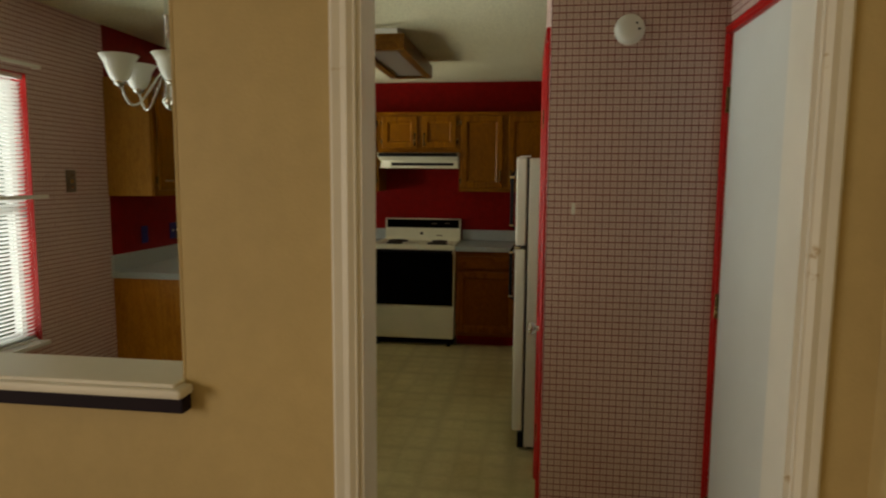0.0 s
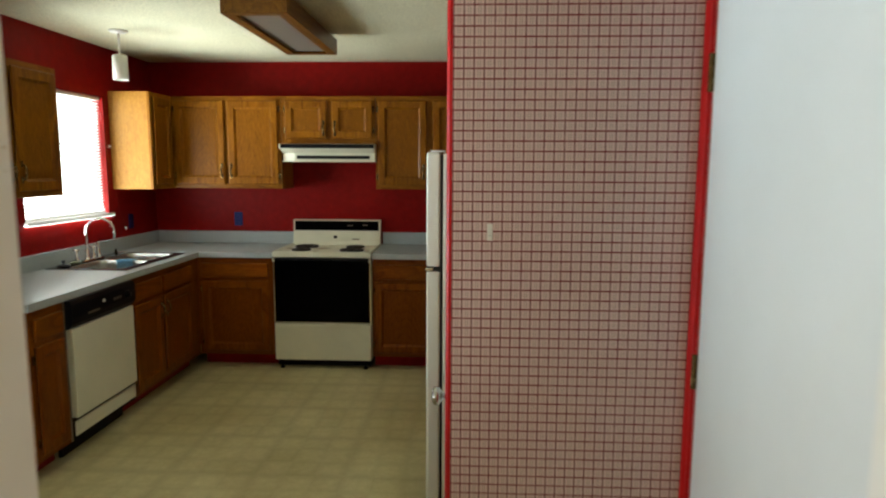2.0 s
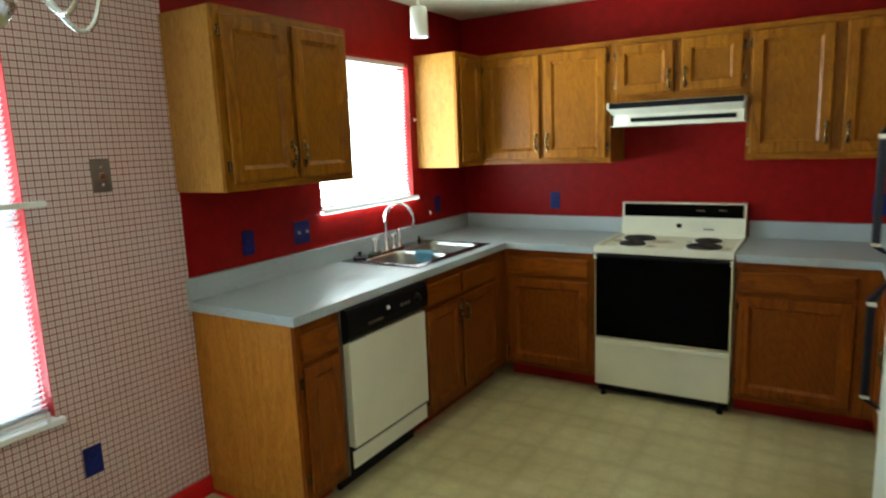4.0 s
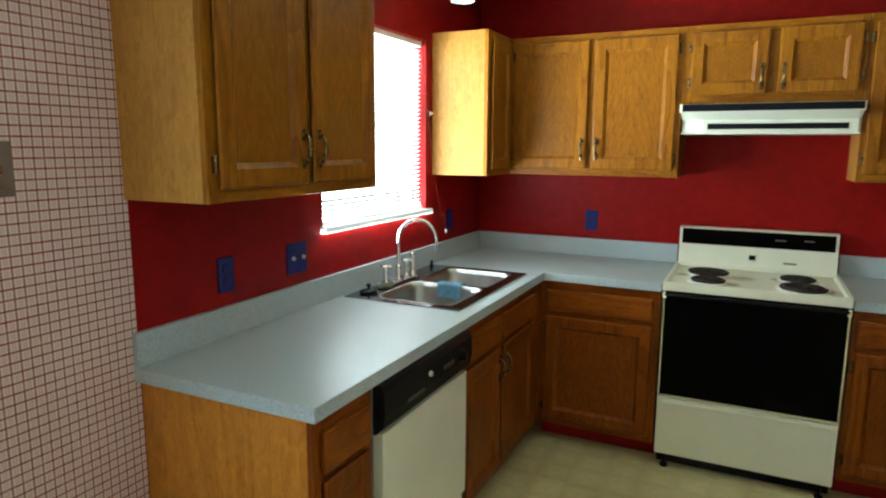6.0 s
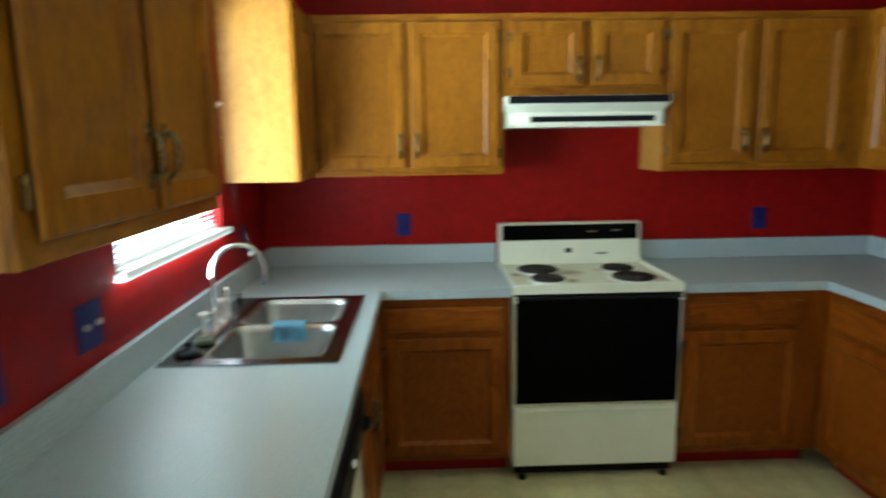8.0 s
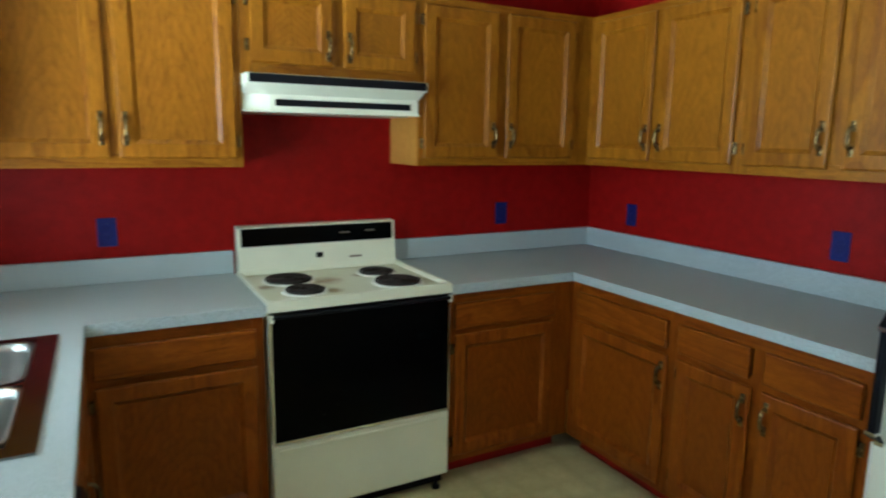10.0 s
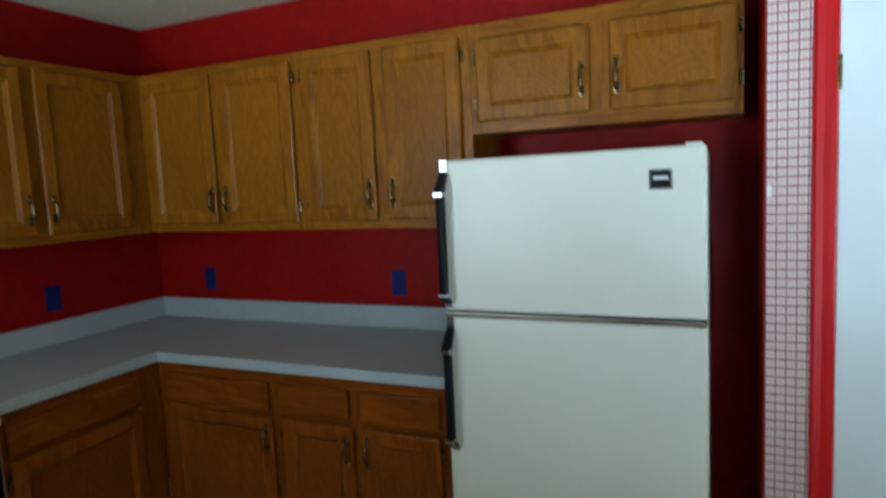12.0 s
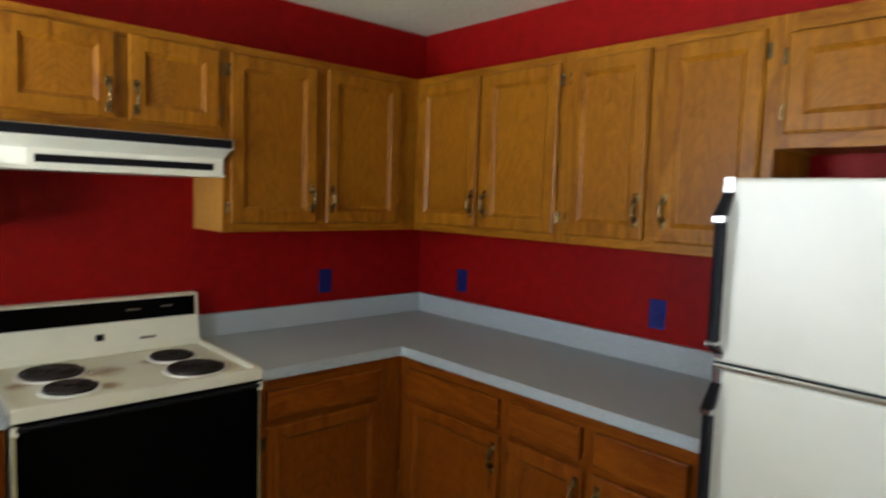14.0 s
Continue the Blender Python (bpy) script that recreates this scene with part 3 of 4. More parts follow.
def blind(m, w, h, label, tilt=24, wand_right=True, swing=0.01, drop=0.01):
    """A mini blind: head rail, slats, ladder cords, bottom rail and wand. x across, -y into the room, z = 0 at the bottom."""
    root = thing("mini_blind", m, label, "blind", "window blinds")
    part("head_rail", box(0, -0.014, h - 0.028, w, 0.014, h, 0.002), VINYLWHITE, root)
    part("bottom_rail", box(0, -0.013, 0.0, w, 0.013, 0.014, 0.003), VINYLWHITE, root)
    bm = bmesh.new()
    rows = []
    for s in range(5):
        u = -1 + s / 2
        yy, zz = u * 0.0125, 0.0022 * (1 - u * u)
        c, d = math.cos(radians(tilt)), math.sin(radians(tilt))
        rows.append([bm.verts.new((x, yy * c - zz * d, yy * d + zz * c)) for x in (0.003, w / 2, w - 0.003)])
    for a, b in zip(rows, rows[1:]):
        for s in range(2):
            bm.faces.new((a[s], a[s + 1], b[s + 1], b[s]))
    slat_mesh = mesh_of("slat", bm, SLAT, True)
    for s in range(4):
        ob = new("slat", slat_mesh)
        ob.parent = root
        ob.location = (0, 0, 0.0165 + 0.0035 * s)
    n = int((h - 0.07) / 0.021)
    for s in range(n):
        ob = new("slat", slat_mesh)
        ob.parent = root
        ob.location = (0, 0, 0.044 + 0.021 * s)
    for x in (0.12, w / 2, w - 0.12):
        part("ladder_cord", tube([(x, -0.0135, 0.01), (x, -0.0135, h - 0.02)], 0.0008, 5), PLASTIC, root)
    x = w - 0.045 if wand_right else 0.045
    end = (x + swing, -0.056 - swing * 0.75, -drop)
    wand = part("tilt_wand", tube([(x, -0.024, h - 0.02), (x + swing * 0.3, -0.045, h - 0.30), (x + swing * 0.85, -0.05 - swing * 0.5, 0.0), (end[0], end[1], end[2] + 0.02)], 0.0012, 8), GLASS, root, "clear plastic tilt wand")
    part("tip", tube([(end[0], end[1], end[2] + 0.022), (end[0], end[1], end[2] + 0.016), end], [0.0025, 0.006, 0.005], 8), PLASTIC, wand, "cream rubber tip")
    return root


window("window_1", KW, "kitchen window above the sink with white frame and red reveals")
dining = window("window_2", DW, "tall dining window with white frame and red reveals")
dw_w, dw_h = DW[1] - DW[0], DW[3] - DW[2]
for a, b, c, d in ((0.0005, 0.004, 0.006, dw_h - 0.0005), (dw_w - 0.004, dw_w - 0.0005, 0.006, dw_h - 0.0005), (0.0045, dw_w - 0.0045, dw_h - 0.004, dw_h - 0.0005)):
    part("reveal_lining", box(a, -T + 0.0005, c, b, -0.056, d), REDTRIM, dining, "red painted window reveal")
blind(pose(XW - 0.035, KW[0] + 0.004, KW[2] + 0.006, 0, 0, 90), KW[1] - KW[0] - 0.008, KW[3] - KW[2] - 0.008, "white mini blind lowered over the kitchen window", -30, True, 0.10, 0.135)
blind(pose(XW - 0.035, DW[0] + 0.004, DW[2] + 0.006, 0, 0, 90), DW[1] - DW[0] - 0.008, DW[3] - DW[2] - 0.008, "white mini blind lowered over the tall dining window", -40)


def curtain_rod(z, label):
    root = thing("curtain_rod", pose(XW, DW[0] - 0.05, z, 0, 0, 90), label, "curtain rod", "curtain rods")
    length = DW[1] - DW[0] + 0.10
    part("rod", box(0, -0.050, -0.010, length, -0.044, 0.010, 0.002), PLASTIC, root)
    for x in (0.0, length - 0.006):
        part("bracket", box(x, -0.0435, -0.009, x + 0.006, -0.0005, 0.009), PLASTIC, root)
    return root


curtain_rod(2.085, "flat white curtain rod above the dining window")
curtain_rod(1.405, "flat white cafe curtain rod across the dining window")

# outdoors
structure("ground", box(-80, -80, -0.35, 80, 80, -0.30), GRASS, "lawn outside the house", "ground")
bm = bmesh.new()
rng = random.Random(4)
for s in range(40):
    y = -40 + s * 2.2
    r = rng.uniform(1.6, 2.8)
    bmesh.ops.create_icosphere(bm, subdivisions=2, radius=r, matrix=pose(-34 + rng.uniform(-3, 3), y, 1.0 + rng.uniform(0, 1.5)))
for v in bm.verts:
    v.co += noise.noise_vector(v.co * 0.9) * 0.7
structure("backdrop", bm, HEDGE, "distant belt of green shrubs", "backdrop")


# ---------------------------------------------------------------- cabinets
def pull(parent, x, y, z, level=False):
    """An ornate small bar pull: bow, two feet with collars."""
    pts = []
    for s in range(13):
        u = -1 + s / 6
        pts.append((0, -0.024 + 0.016 * u ** 4, 0.042 * u))
    radii = [0.0048 + 0.0030 * (1 - abs(-1 + s / 6)) + (0.0015 if s in (3, 9) else 0) for s in range(13)]
    bm = tube(pts, radii, 8)
    for zz in (-0.042, 0.042):
        joined(bm, turned(lathe([(0.008, 0), (0.007, 0.003), (0.0035, 0.006), (0.0035, 0.012)], 10), pose(0, 0, zz, 90, 0, 0)))
        joined(bm, box(-0.009, -0.002, zz - 0.018, 0.009, 0, zz + 0.018, 0.0008))
    turned(bm, pose(x, y, z, 0, 90 if level else 0, 0))
    part("handle", bm, BRASS, parent, "aged brass pull handle", True)


def cupboard_hinge(parent, x, y, z):
    bm = tube([(x, y - 0.004, z - 0.024), (x, y - 0.004, z + 0.024)], 0.0042, 8)
    box(x - 0.011, y - 0.0025, z - 0.022, x + 0.011, y - 0.0005, z + 0.022, 0, bm)
    part("hinge", bm, BRASS, parent)


def ring_panel(x0, z0, x1, z1, stile, y_front, y_back, y_panel, slope):
    """A framed door leaf: bevelled outer edge, flat frame, routed slope down to the recessed field."""
    def rect(inset, y):
        return [(x0 + inset, y, z0 + inset), (x1 - inset, y, z0 + inset), (x1 - inset, y, z1 - inset), (x0 + inset, y, z1 - inset)]

    return loft([rect(0.011, y_back), rect(0.009, y_back - 0.003), rect(0, y_front + 0.009), rect(0, y_front + 0.006), rect(0.003, y_front + 0.0015), rect(0.008, y_front), rect(stile, y_front),
                 rect(stile + 0.0015, y_front + 0.0025), rect(stile + slope - 0.002, y_panel - 0.001), rect(stile + slope, y_panel), rect(stile + slope + 0.001, y_panel + 0.001)], cap_first=True, cap_last=False)


def door(cab, x0, z0, x1, z1, handle, hinges, handle_z, wood):
    """A framed oak door on the cabinet front; handle and hinges: 'l', 'r' or ''; wood: upright, level and panel grain."""
    stile = 0.052
    leaf = part("door", ring_panel(x0, z0, x1, z1, stile, -0.021, -0.001, -0.0085, 0.016), wood[0], cab)
    part("panel", box(x0 + stile + 0.012, -0.0082, z0 + stile + 0.012, x1 - stile - 0.012, -0.004, z1 - stile - 0.012), wood[2], leaf)
    if handle:
        pull(leaf, x0 + 0.024 if handle == "l" else x1 - 0.024, -0.0212, handle_z)
    if hinges:
        hx = x0 - 0.005 if hinges == "l" else x1 + 0.005
        for z in (z0 + 0.065, z1 - 0.065):
            cupboard_hinge(leaf, hx, -0.001, z)
    return leaf


def drawer(cab, x0, z0, x1, z1, wood):
    front = part("drawer_front", box(x0, -0.021, z0, x1, -0.002, z1, 0.006, segments=3), wood[1], cab)
    return front


def cabinet(name, m, label, group, width, depth, z0, z1, doors, drawers=(), kick=0.0):
    """A face-framed oak cabinet; x across, the face frame in the plane y = 0, the room towards -y."""
    root = thing(name, m, label, "cabinet", group)
    th = 0.019
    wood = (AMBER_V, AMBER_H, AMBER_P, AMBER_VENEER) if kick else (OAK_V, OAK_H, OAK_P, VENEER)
    part("side_panel", box(0, 0.0195, z0 + kick, th, depth, z1), wood[3], root)
    # right side in the darker door wood, standing in for shade on that end
    part("side_panel", box(width - th, 0.0195, z0 + kick, width, depth, z1), wood[0], root)
    part("bottom_panel", box(th, 0.0195, z0 + kick + 0.004, width - th, depth, z0 + kick + 0.022), wood[1], root)
    part("back_panel", box(th, depth - 0.006, z0 + kick + 0.022, width - th, depth, z1 - 0.02), wood[0], root)
    if not kick:
        part("top_panel", box(th, 0.0195, z1 - 0.019, width - th, depth, z1 - 0.001), wood[1], root)
    # face frame
    edges = sorted(doors, key=lambda d: d[0])
    lo, hi = edges[0][0] + 0.012, edges[-1][2] - 0.012
    part("stile", box(0, 0, z0 + kick, lo, 0.019, z1, 0.001), wood[0], root)
    part("stile", box(hi, 0, z0 + kick, width, 0.019, z1, 0.001), wood[0], root)
    part("rail", box(lo, 0.0003, z1 - 0.05, hi, 0.019, z1 - 0.0003, 0.001), wood[1], root)
    part("rail", box(lo, 0.0003, z0 + kick + 0.0003, hi, 0.019, z0 + kick + 0.05, 0.001), wood[1], root)
    for a, b in zip(edges, edges[1:]):
        part("stile", box(a[2] - 0.012, 0.0005, z0 + kick + 0.05, b[0] + 0.012, 0.0188, z1 - 0.05, 0.001), wood[0], root)
    if drawers:
        part("rail", box(lo, 0.0006, drawers[0][1] - 0.035, hi, 0.0186, drawers[0][1] + 0.012, 0.001), wood[1], root)
    for x0, za, x1, zb, handle, hinges, hz in doors:
        door(root, x0, za, x1, zb, handle, hinges, hz, wood)
    for x0, za, x1, zb in drawers:
        drawer(root, x0, za, x1, zb, wood)
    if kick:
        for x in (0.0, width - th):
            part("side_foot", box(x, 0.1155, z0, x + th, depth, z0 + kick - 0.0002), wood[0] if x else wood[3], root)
        part("toe_kick", box(0.0, 0.100, z0, width, 0.115, z0 + kick - 0.001), KICKRED, root, "red toe kick board, colour darkened for the shade under the cabinet")
    return root


UB, UT = 1.395, 2.125        # wall cabinets: bottom and top
DB, DT = 1.43, 2.09          # their doors
FX, FY, FE = -2.24, 6.155, 0.385   # faces of the wall cabinets on the west, north and east walls
UG, BG = "oak wall cabinets", "oak base cabinets"
HZ = 1.535

# west wall: local x runs north (world y), origin at the cabinet's south end
cabinet("wall_cabinet", pose(FX, 3.945, 0, 0, 0, 90), "honey oak two-door wall cabinet beside the sink window", UG, 0.80, FX - XW, UB, UT,
        [(0.03, DB, 0.385, DT, "r", "l", HZ), (0.415, DB, 0.77, DT, "l", "r", HZ)])
cabinet("wall_cabinet", pose(FX, 5.82, 0, 0, 0, 90), "narrow honey oak corner wall cabinet lit by the window", UG, 0.645, FX - XW, UB, UT,
        [(0.03, DB, 0.30, DT, "", "r", HZ)])
# north wall
cabinet("wall_cabinet", pose(FX + 0.001, FY, 0), "honey oak two-door wall cabinet in the corner", UG, -1.345 - FX - 0.001, YN - FY, UB, UT,
        [(0.03, DB, 0.434, DT, "r", "l", HZ), (0.464, DB, 0.870, DT, "l", "r", HZ)])
cabinet("wall_cabinet", pose(-1.344, FY, 0), "short honey oak wall cabinet over the range hood", UG, 0.759, YN - FY, 1.752, UT,
        [(0.035, 1.795, 0.369, DT, "r", "l", 1.875), (0.412, 1.795, 0.735, DT, "l", "r", 1.875)])
cabinet("wall_cabinet", pose(-0.584, FY, 0), "honey oak two-door wall cabinet between hood and dark corner", UG, XE + 0.584, YN - FY, UB, UT,
        [(0.02, DB, 0.405, DT, "r", "l", HZ), (0.455, DB, 0.855, DT, "l", "r", HZ)])
# east wall: local x runs south
cabinet("wall_cabinet", pose(FE, FY - 0.001, 0, 0, 0, -90), "honey oak two-door wall cabinet over the empty counter", UG, FY - 5.263, XE - FE, UB, UT,
        [(0.04, DB, 0.438, DT, "r", "", HZ), (0.473, DB, 0.872, DT, "l", "r", HZ)])
cabinet("wall_cabinet", pose(FE, 5.262, 0, 0, 0, -90), "honey oak two-door wall cabinet beside the fridge", UG, 0.772, XE - FE, UB, UT,
        [(0.035, DB, 0.362, DT, "r", "l", HZ), (0.417, DB, 0.735, DT, "l", "r", HZ)])
cabinet("wall_cabinet", pose(FE, 4.489, 0, 0, 0, -90), "short honey oak wall cabinet above the fridge", UG, 0.90, XE - FE, 1.735, UT,
        [(0.027, 1.778, 0.430, 2.068, "r", "l", 1.89), (0.497, 1.778, 0.885, 2.068, "l", "r", 1.89)])

# base cabinets
CB, CT, KICK = 0.874, 0.914, 0.10
BX, BY, BE = -1.945, 5.86, 0.09
DRB, DRT, BDB, BDT = 0.715, 0.828, 0.135, 0.690
BHZ = 0.60
cabinet("base_cabinet", pose(BX, 3.958, 0, 0, 0, 90), "honey oak end base cabinet with one drawer and door", BG, 0.262, BX - XW, 0, CB - 0.001,
        [(0.025, BDB, 0.240, BDT, "", "l", BHZ)], [(0.025, DRB, 0.240, DRT)], KICK)
cabinet("base_cabinet", pose(BX, 4.872, 0, 0, 0, 90), "honey oak sink base cabinet with two false drawers", BG, BY - 4.873, BX - XW, 0, CB - 0.001,
        [(0.02, BDB, 0.375, BDT, "r", "l", BHZ), (0.405, BDB, 0.84, BDT, "l", "", BHZ)], [(0.02, DRB, 0.375, DRT), (0.405, DRB, 0.84, DRT)], KICK)
cabinet("base_cabinet", pose(BX + 0.001, BY, 0), "honey oak base cabinet beside the stove", BG, -1.352 - BX, YN - BY, 0, CB - 0.001,
        [(0.035, BDB, 0.56, BDT, "", "l", BHZ)], [(0.035, DRB, 0.56, DRT)], KICK)
cabinet("base_cabinet", pose(-0.575, BY, 0), "honey oak base cabinet between stove and corner", BG, 0.664, YN - BY, 0, CB - 0.001,
        [(0.02, BDB, 0.55, BDT, "", "l", BHZ)], [(0.02, DRB, 0.55, DRT)], KICK)
cabinet("base_cabinet", pose(BE, BY - 0.001, 0, 0, 0, -90), "honey oak base cabinet in the dark corner", BG, BY - 5.238, XE - BE, 0, CB - 0.001,
        [(0.06, BDB, 0.60, BDT, "r", "l", BHZ)], [(0.06, DRB, 0.59, DRT)], KICK)
cabinet("base_cabinet", pose(BE, 5.237, 0, 0, 0, -90), "honey oak two-door base cabinet beside the fridge", BG, 0.737, XE - BE, 0, CB - 0.001,
        [(0.025, BDB, 0.345, BDT, "r", "l", BHZ), (0.385, BDB, 0.70, BDT, "l", "r", BHZ)], [(0.025, DRB, 0.330, DRT), (0.385, DRB, 0.70, DRT)], KICK)
structure("trim", box(XW, 3.946, 0, BX - 0.06, 3.957, 0.016, 0.003), REDTRIM, "thin red painted shoe moulding along the cabinet end", "trim")

# worktops ------------------------------------------------------------
CFX, CFY, CFE = XW + 0.635, YN - 0.638, XE - 0.635
SK = (-2.495, 4.955, -2.005, 5.715)  # cut-out for the sink
xs = [XW + 0.001, SK[0], SK[2], CFX, -1.347]
ys = [3.935, SK[1], SK[3], CFY, YN - 0.001]
left_top = slab(xs, ys, lambda i, j: (i < 3 and not (i == 1 and j == 1)) or j == 3, CB, CT)
sharp = [e for e in left_top.edges if len(e.link_faces) == 2 and abs(e.verts[0].co.z - CT) < 1e-6 and abs(e.verts[1].co.z - CT) < 1e-6 and e.calc_face_angle(0) > 1]
bmesh.ops.bevel(left_top, geom=sharp, offset=0.004, segments=2, affect="EDGES")
wt = thing("worktop", pose(0, 0, 0), "grey speckled laminate worktop with backsplash round the sink corner", "worktop", "laminate worktops")
part("counter", left_top, LAM, wt)
part("backsplash", box(XW + 0.001, 3.936, CT + 0.0005, XW + 0.020, YN - 0.0205, CT + 0.102, 0.002), LAM, wt)
part("backsplash", box(XW + 0.001, YN - 0.020, CT + 0.0005, -1.347, YN - 0.001, CT + 0.102, 0.002), LAM, wt)
xs2 = [-0.577, CFE, XE - 0.001]
ys2 = [4.50, CFY, YN - 0.001]
right_top = slab(xs2, ys2, lambda i, j: i == 1 or j == 1, CB, CT)
sharp = [e for e in right_top.edges if len(e.link_faces) == 2 and abs(e.verts[0].co.z - CT) < 1e-6 and abs(e.verts[1].co.z - CT) < 1e-6 and e.calc_face_angle(0) > 1]
bmesh.ops.bevel(right_top, geom=sharp, offset=0.004, segments=2, affect="EDGES")
wt2 = thing("worktop", pose(0, 0, 0), "bare grey speckled laminate worktop with backsplash in the far corner", "worktop", "laminate worktops")
part("counter", right_top, LAM, wt2)
part("backsplash", box(-0.577, YN - 0.020, CT + 0.0005, XE - 0.001, YN - 0.001, CT + 0.102, 0.002), LAM, wt2)
part("backsplash", box(XE - 0.020, 4.50, CT + 0.0005, XE - 0.001, YN - 0.0205, CT + 0.102, 0.002), LAM, wt2)

# sink ------------------------------------------------------------------
sink = thing("kitchen_sink", pose(0, 0, CT), "double-bowl stainless steel sink set into the worktop", "sink")
bowls = ((-2.395, 4.972, -2.040, 5.325), (-2.395, 5.345, -2.040, 5.698))
rx = [-2.515, -2.395, -2.040, -1.985]
ry = [4.925, 4.972, 5.325, 5.345, 5.698, 5.745]
part("rim", slab(rx, ry, lambda i, j: not (i == 1 and j in (1, 3)), 0.0005, 0.006), RIM, sink, "polished steel rim")
for x0, y0, x1, y1 in bowls:
    rings = []
    for inset, z, r in ((-0.004, 0.0068, 0.050), (0.0, 0.0072, 0.055), (0.006, 0.004, 0.055), (0.012, -0.02, 0.055), (0.022, -0.14, 0.06), (0.04, -0.165, 0.06), (0.075, -0.172, 0.05)):
        rings.append([(x, y, z) for x, y in rounded(x0 + inset, y0 + inset, x1 - inset, y1 - inset, r)])
    bowl = part("bowl", loft(rings), STEEL, sink, "", True)
    cx, cy = (x0 + x1) / 2, (y0 + y1) / 2
    part("drain", turned(lathe([(0.045, 0.0), (0.045, 0.004), (0.036, 0.004), (0.030, 0.001), (0.0, 0.001)], 20), pose(cx, cy, -0.1715)), CHROME, bowl, "", True)

faucet = thing("faucet", pose(-2.452, 5.275, CT + 0.0065), "chrome gooseneck faucet with two cross handles", "faucet")
part("deck_plate", box(-0.026, -0.15, 0, 0.026, 0.16, 0.012, 0.006, segments=3), CHROME, faucet)
pts = [(0, 0, 0.010), (0, 0, 0.06), (0, 0, 0.195)]
for s in range(1, 13):
    a = math.pi * s / 12 * 1.05
    pts.append((0.088 * (1 - math.cos(a)) * 0.93, 0.088 * (1 - math.cos(a)) * 0.36, 0.195 + 0.098 * math.sin(a)))
pts.append((pts[-1][0] - 0.004, pts[-1][1], pts[-1][2] - 0.035))
part("spout", tube(pts, [0.0105] * 2 + [0.0078] * 13 + [0.0095], 14), CHROME, faucet, "", True)
part("spout_base", lathe([(0.022, 0.012), (0.020, 0.020), (0.014, 0.030), (0.016, 0.060), (0.013, 0.075), (0.011, 0.080)], 20), CHROME, faucet, "", True)
for y, high in ((-0.115, 0.075), (0.075, 0.075), (0.135, 0.10)):
    bm = turned(lathe([(0.020, 0.0), (0.018, 0.012), (0.011, 0.022), (0.013, high * 0.6), (0.010, high * 0.8), (0.012, high), (0.006, high + 0.01), (0.0, high + 0.011)], 18), pose(0, y, 0.012))
    body = part("valve", bm, CHROME, faucet, "", True)
    for dx, dy in ((1, 0), (-1, 0), (0, 1), (0, -1)):
        if high < 0.09:
            bm = tube([(0, y, 0.012 + high), (dx * 0.026, y + dy * 0.026, 0.016 + high)], [0.004, 0.0055], 8)
            part("handle_arm", bm, CHROME, body, "", True)

bm = bmesh.new()
grid = []
for i in range(15):
    u = i / 14
    row = []
    for j in range(11):
        w = j / 10
        s = (u - 0.5) * 0.20
        x = -2.21 + (w - 0.5) * 0.115 + 0.004 * math.sin(9 * u)
        drop = abs(s) - 0.036
        y = 5.335 + math.copysign(min(abs(s), 0.036) + 0.002 * math.sin(9 * w) * (drop > 0), s)
        z = CT + 0.012 - max(0, drop) * 0.96 + 0.001 * math.sin(11 * w + 3 * u)
        row.append(bm.verts.new((x, y, max(z, CT + 0.0105) if drop <= 0 else z)))
    grid.append(row)
for a, b in zip(grid, grid[1:]):
    for s in range(10):
        bm.faces.new((a[s], a[s + 1], b[s + 1], b[s]))
bmesh.ops.solidify(bm, geom=bm.faces[:], thickness=0.003)
solo("dishcloth", bm, CLOTH, "pale blue dishcloth draped over the sink divider", "cloth", smooth=True)
stopper = thing("sink_stopper", pose(-2.455, 5.02, CT + 0.0065), "black rubber sink stopper lying on the sink deck", "sink stopper")
part("disc", lathe([(0.0, 0.0), (0.036, 0.0), (0.040, 0.006), (0.034, 0.012), (0.012, 0.016), (0.0, 0.016)], 22, cap=False), BLACK, stopper, "", True)
part("knob", turned(lathe([(0.006, 0.0), (0.006, 0.010), (0.012, 0.016), (0.010, 0.024), (0.0, 0.026)], 14), pose(0, 0, 0.015)), BLACK, stopper, "", True)
solo("scrub_pad", turned(box(-0.03, -0.045, 0, 0.03, 0.045, 0.018, 0.006), pose(-2.445, 5.145, CT + 0.0065, 0, 0, 18)), SPONGE, "small dark scrub pad on the sink deck", "scrub pad")
solo("bottle_stopper", turned(lathe([(0.012, 0.0), (0.013, 0.006), (0.010, 0.012), (0.006, 0.028), (0.009, 0.035), (0.0, 0.038)], 16), pose(-2.49, 5.69, CT + 0.0005)), BLACK, "small black stopper standing behind the sink", "stopper", smooth=True)

# ---------------------------------------------------------------- dishwasher
dw = thing("dishwasher", pose(BX, 4.2225, 0, 0, 0, 90), "cream dishwasher with a black control panel under the worktop", "dishwasher")
W = 0.646
part("tub", box(0.012, 0.02, 0.10, W - 0.012, 0.57, 0.868), BLACK, dw)
part("side_strip", box(0.0, -0.004, 0.10, 0.011, 0.018, 0.870, 0.002), GREYPLATE, dw, "dull grey filler strip")
bm = extrude_profile([(0.018, 0.712), (-0.010, 0.712), (-0.036, 0.738), (-0.043, 0.775), (-0.040, 0.845), (-0.032, 0.862), (-0.026, 0.866), (0.018, 0.866)], W - 0.016)
panel_face = part("control_panel", turned(bm, pose(0.014, 0, 0)), BLACK, dw, "black control panel with a sloping lower edge")
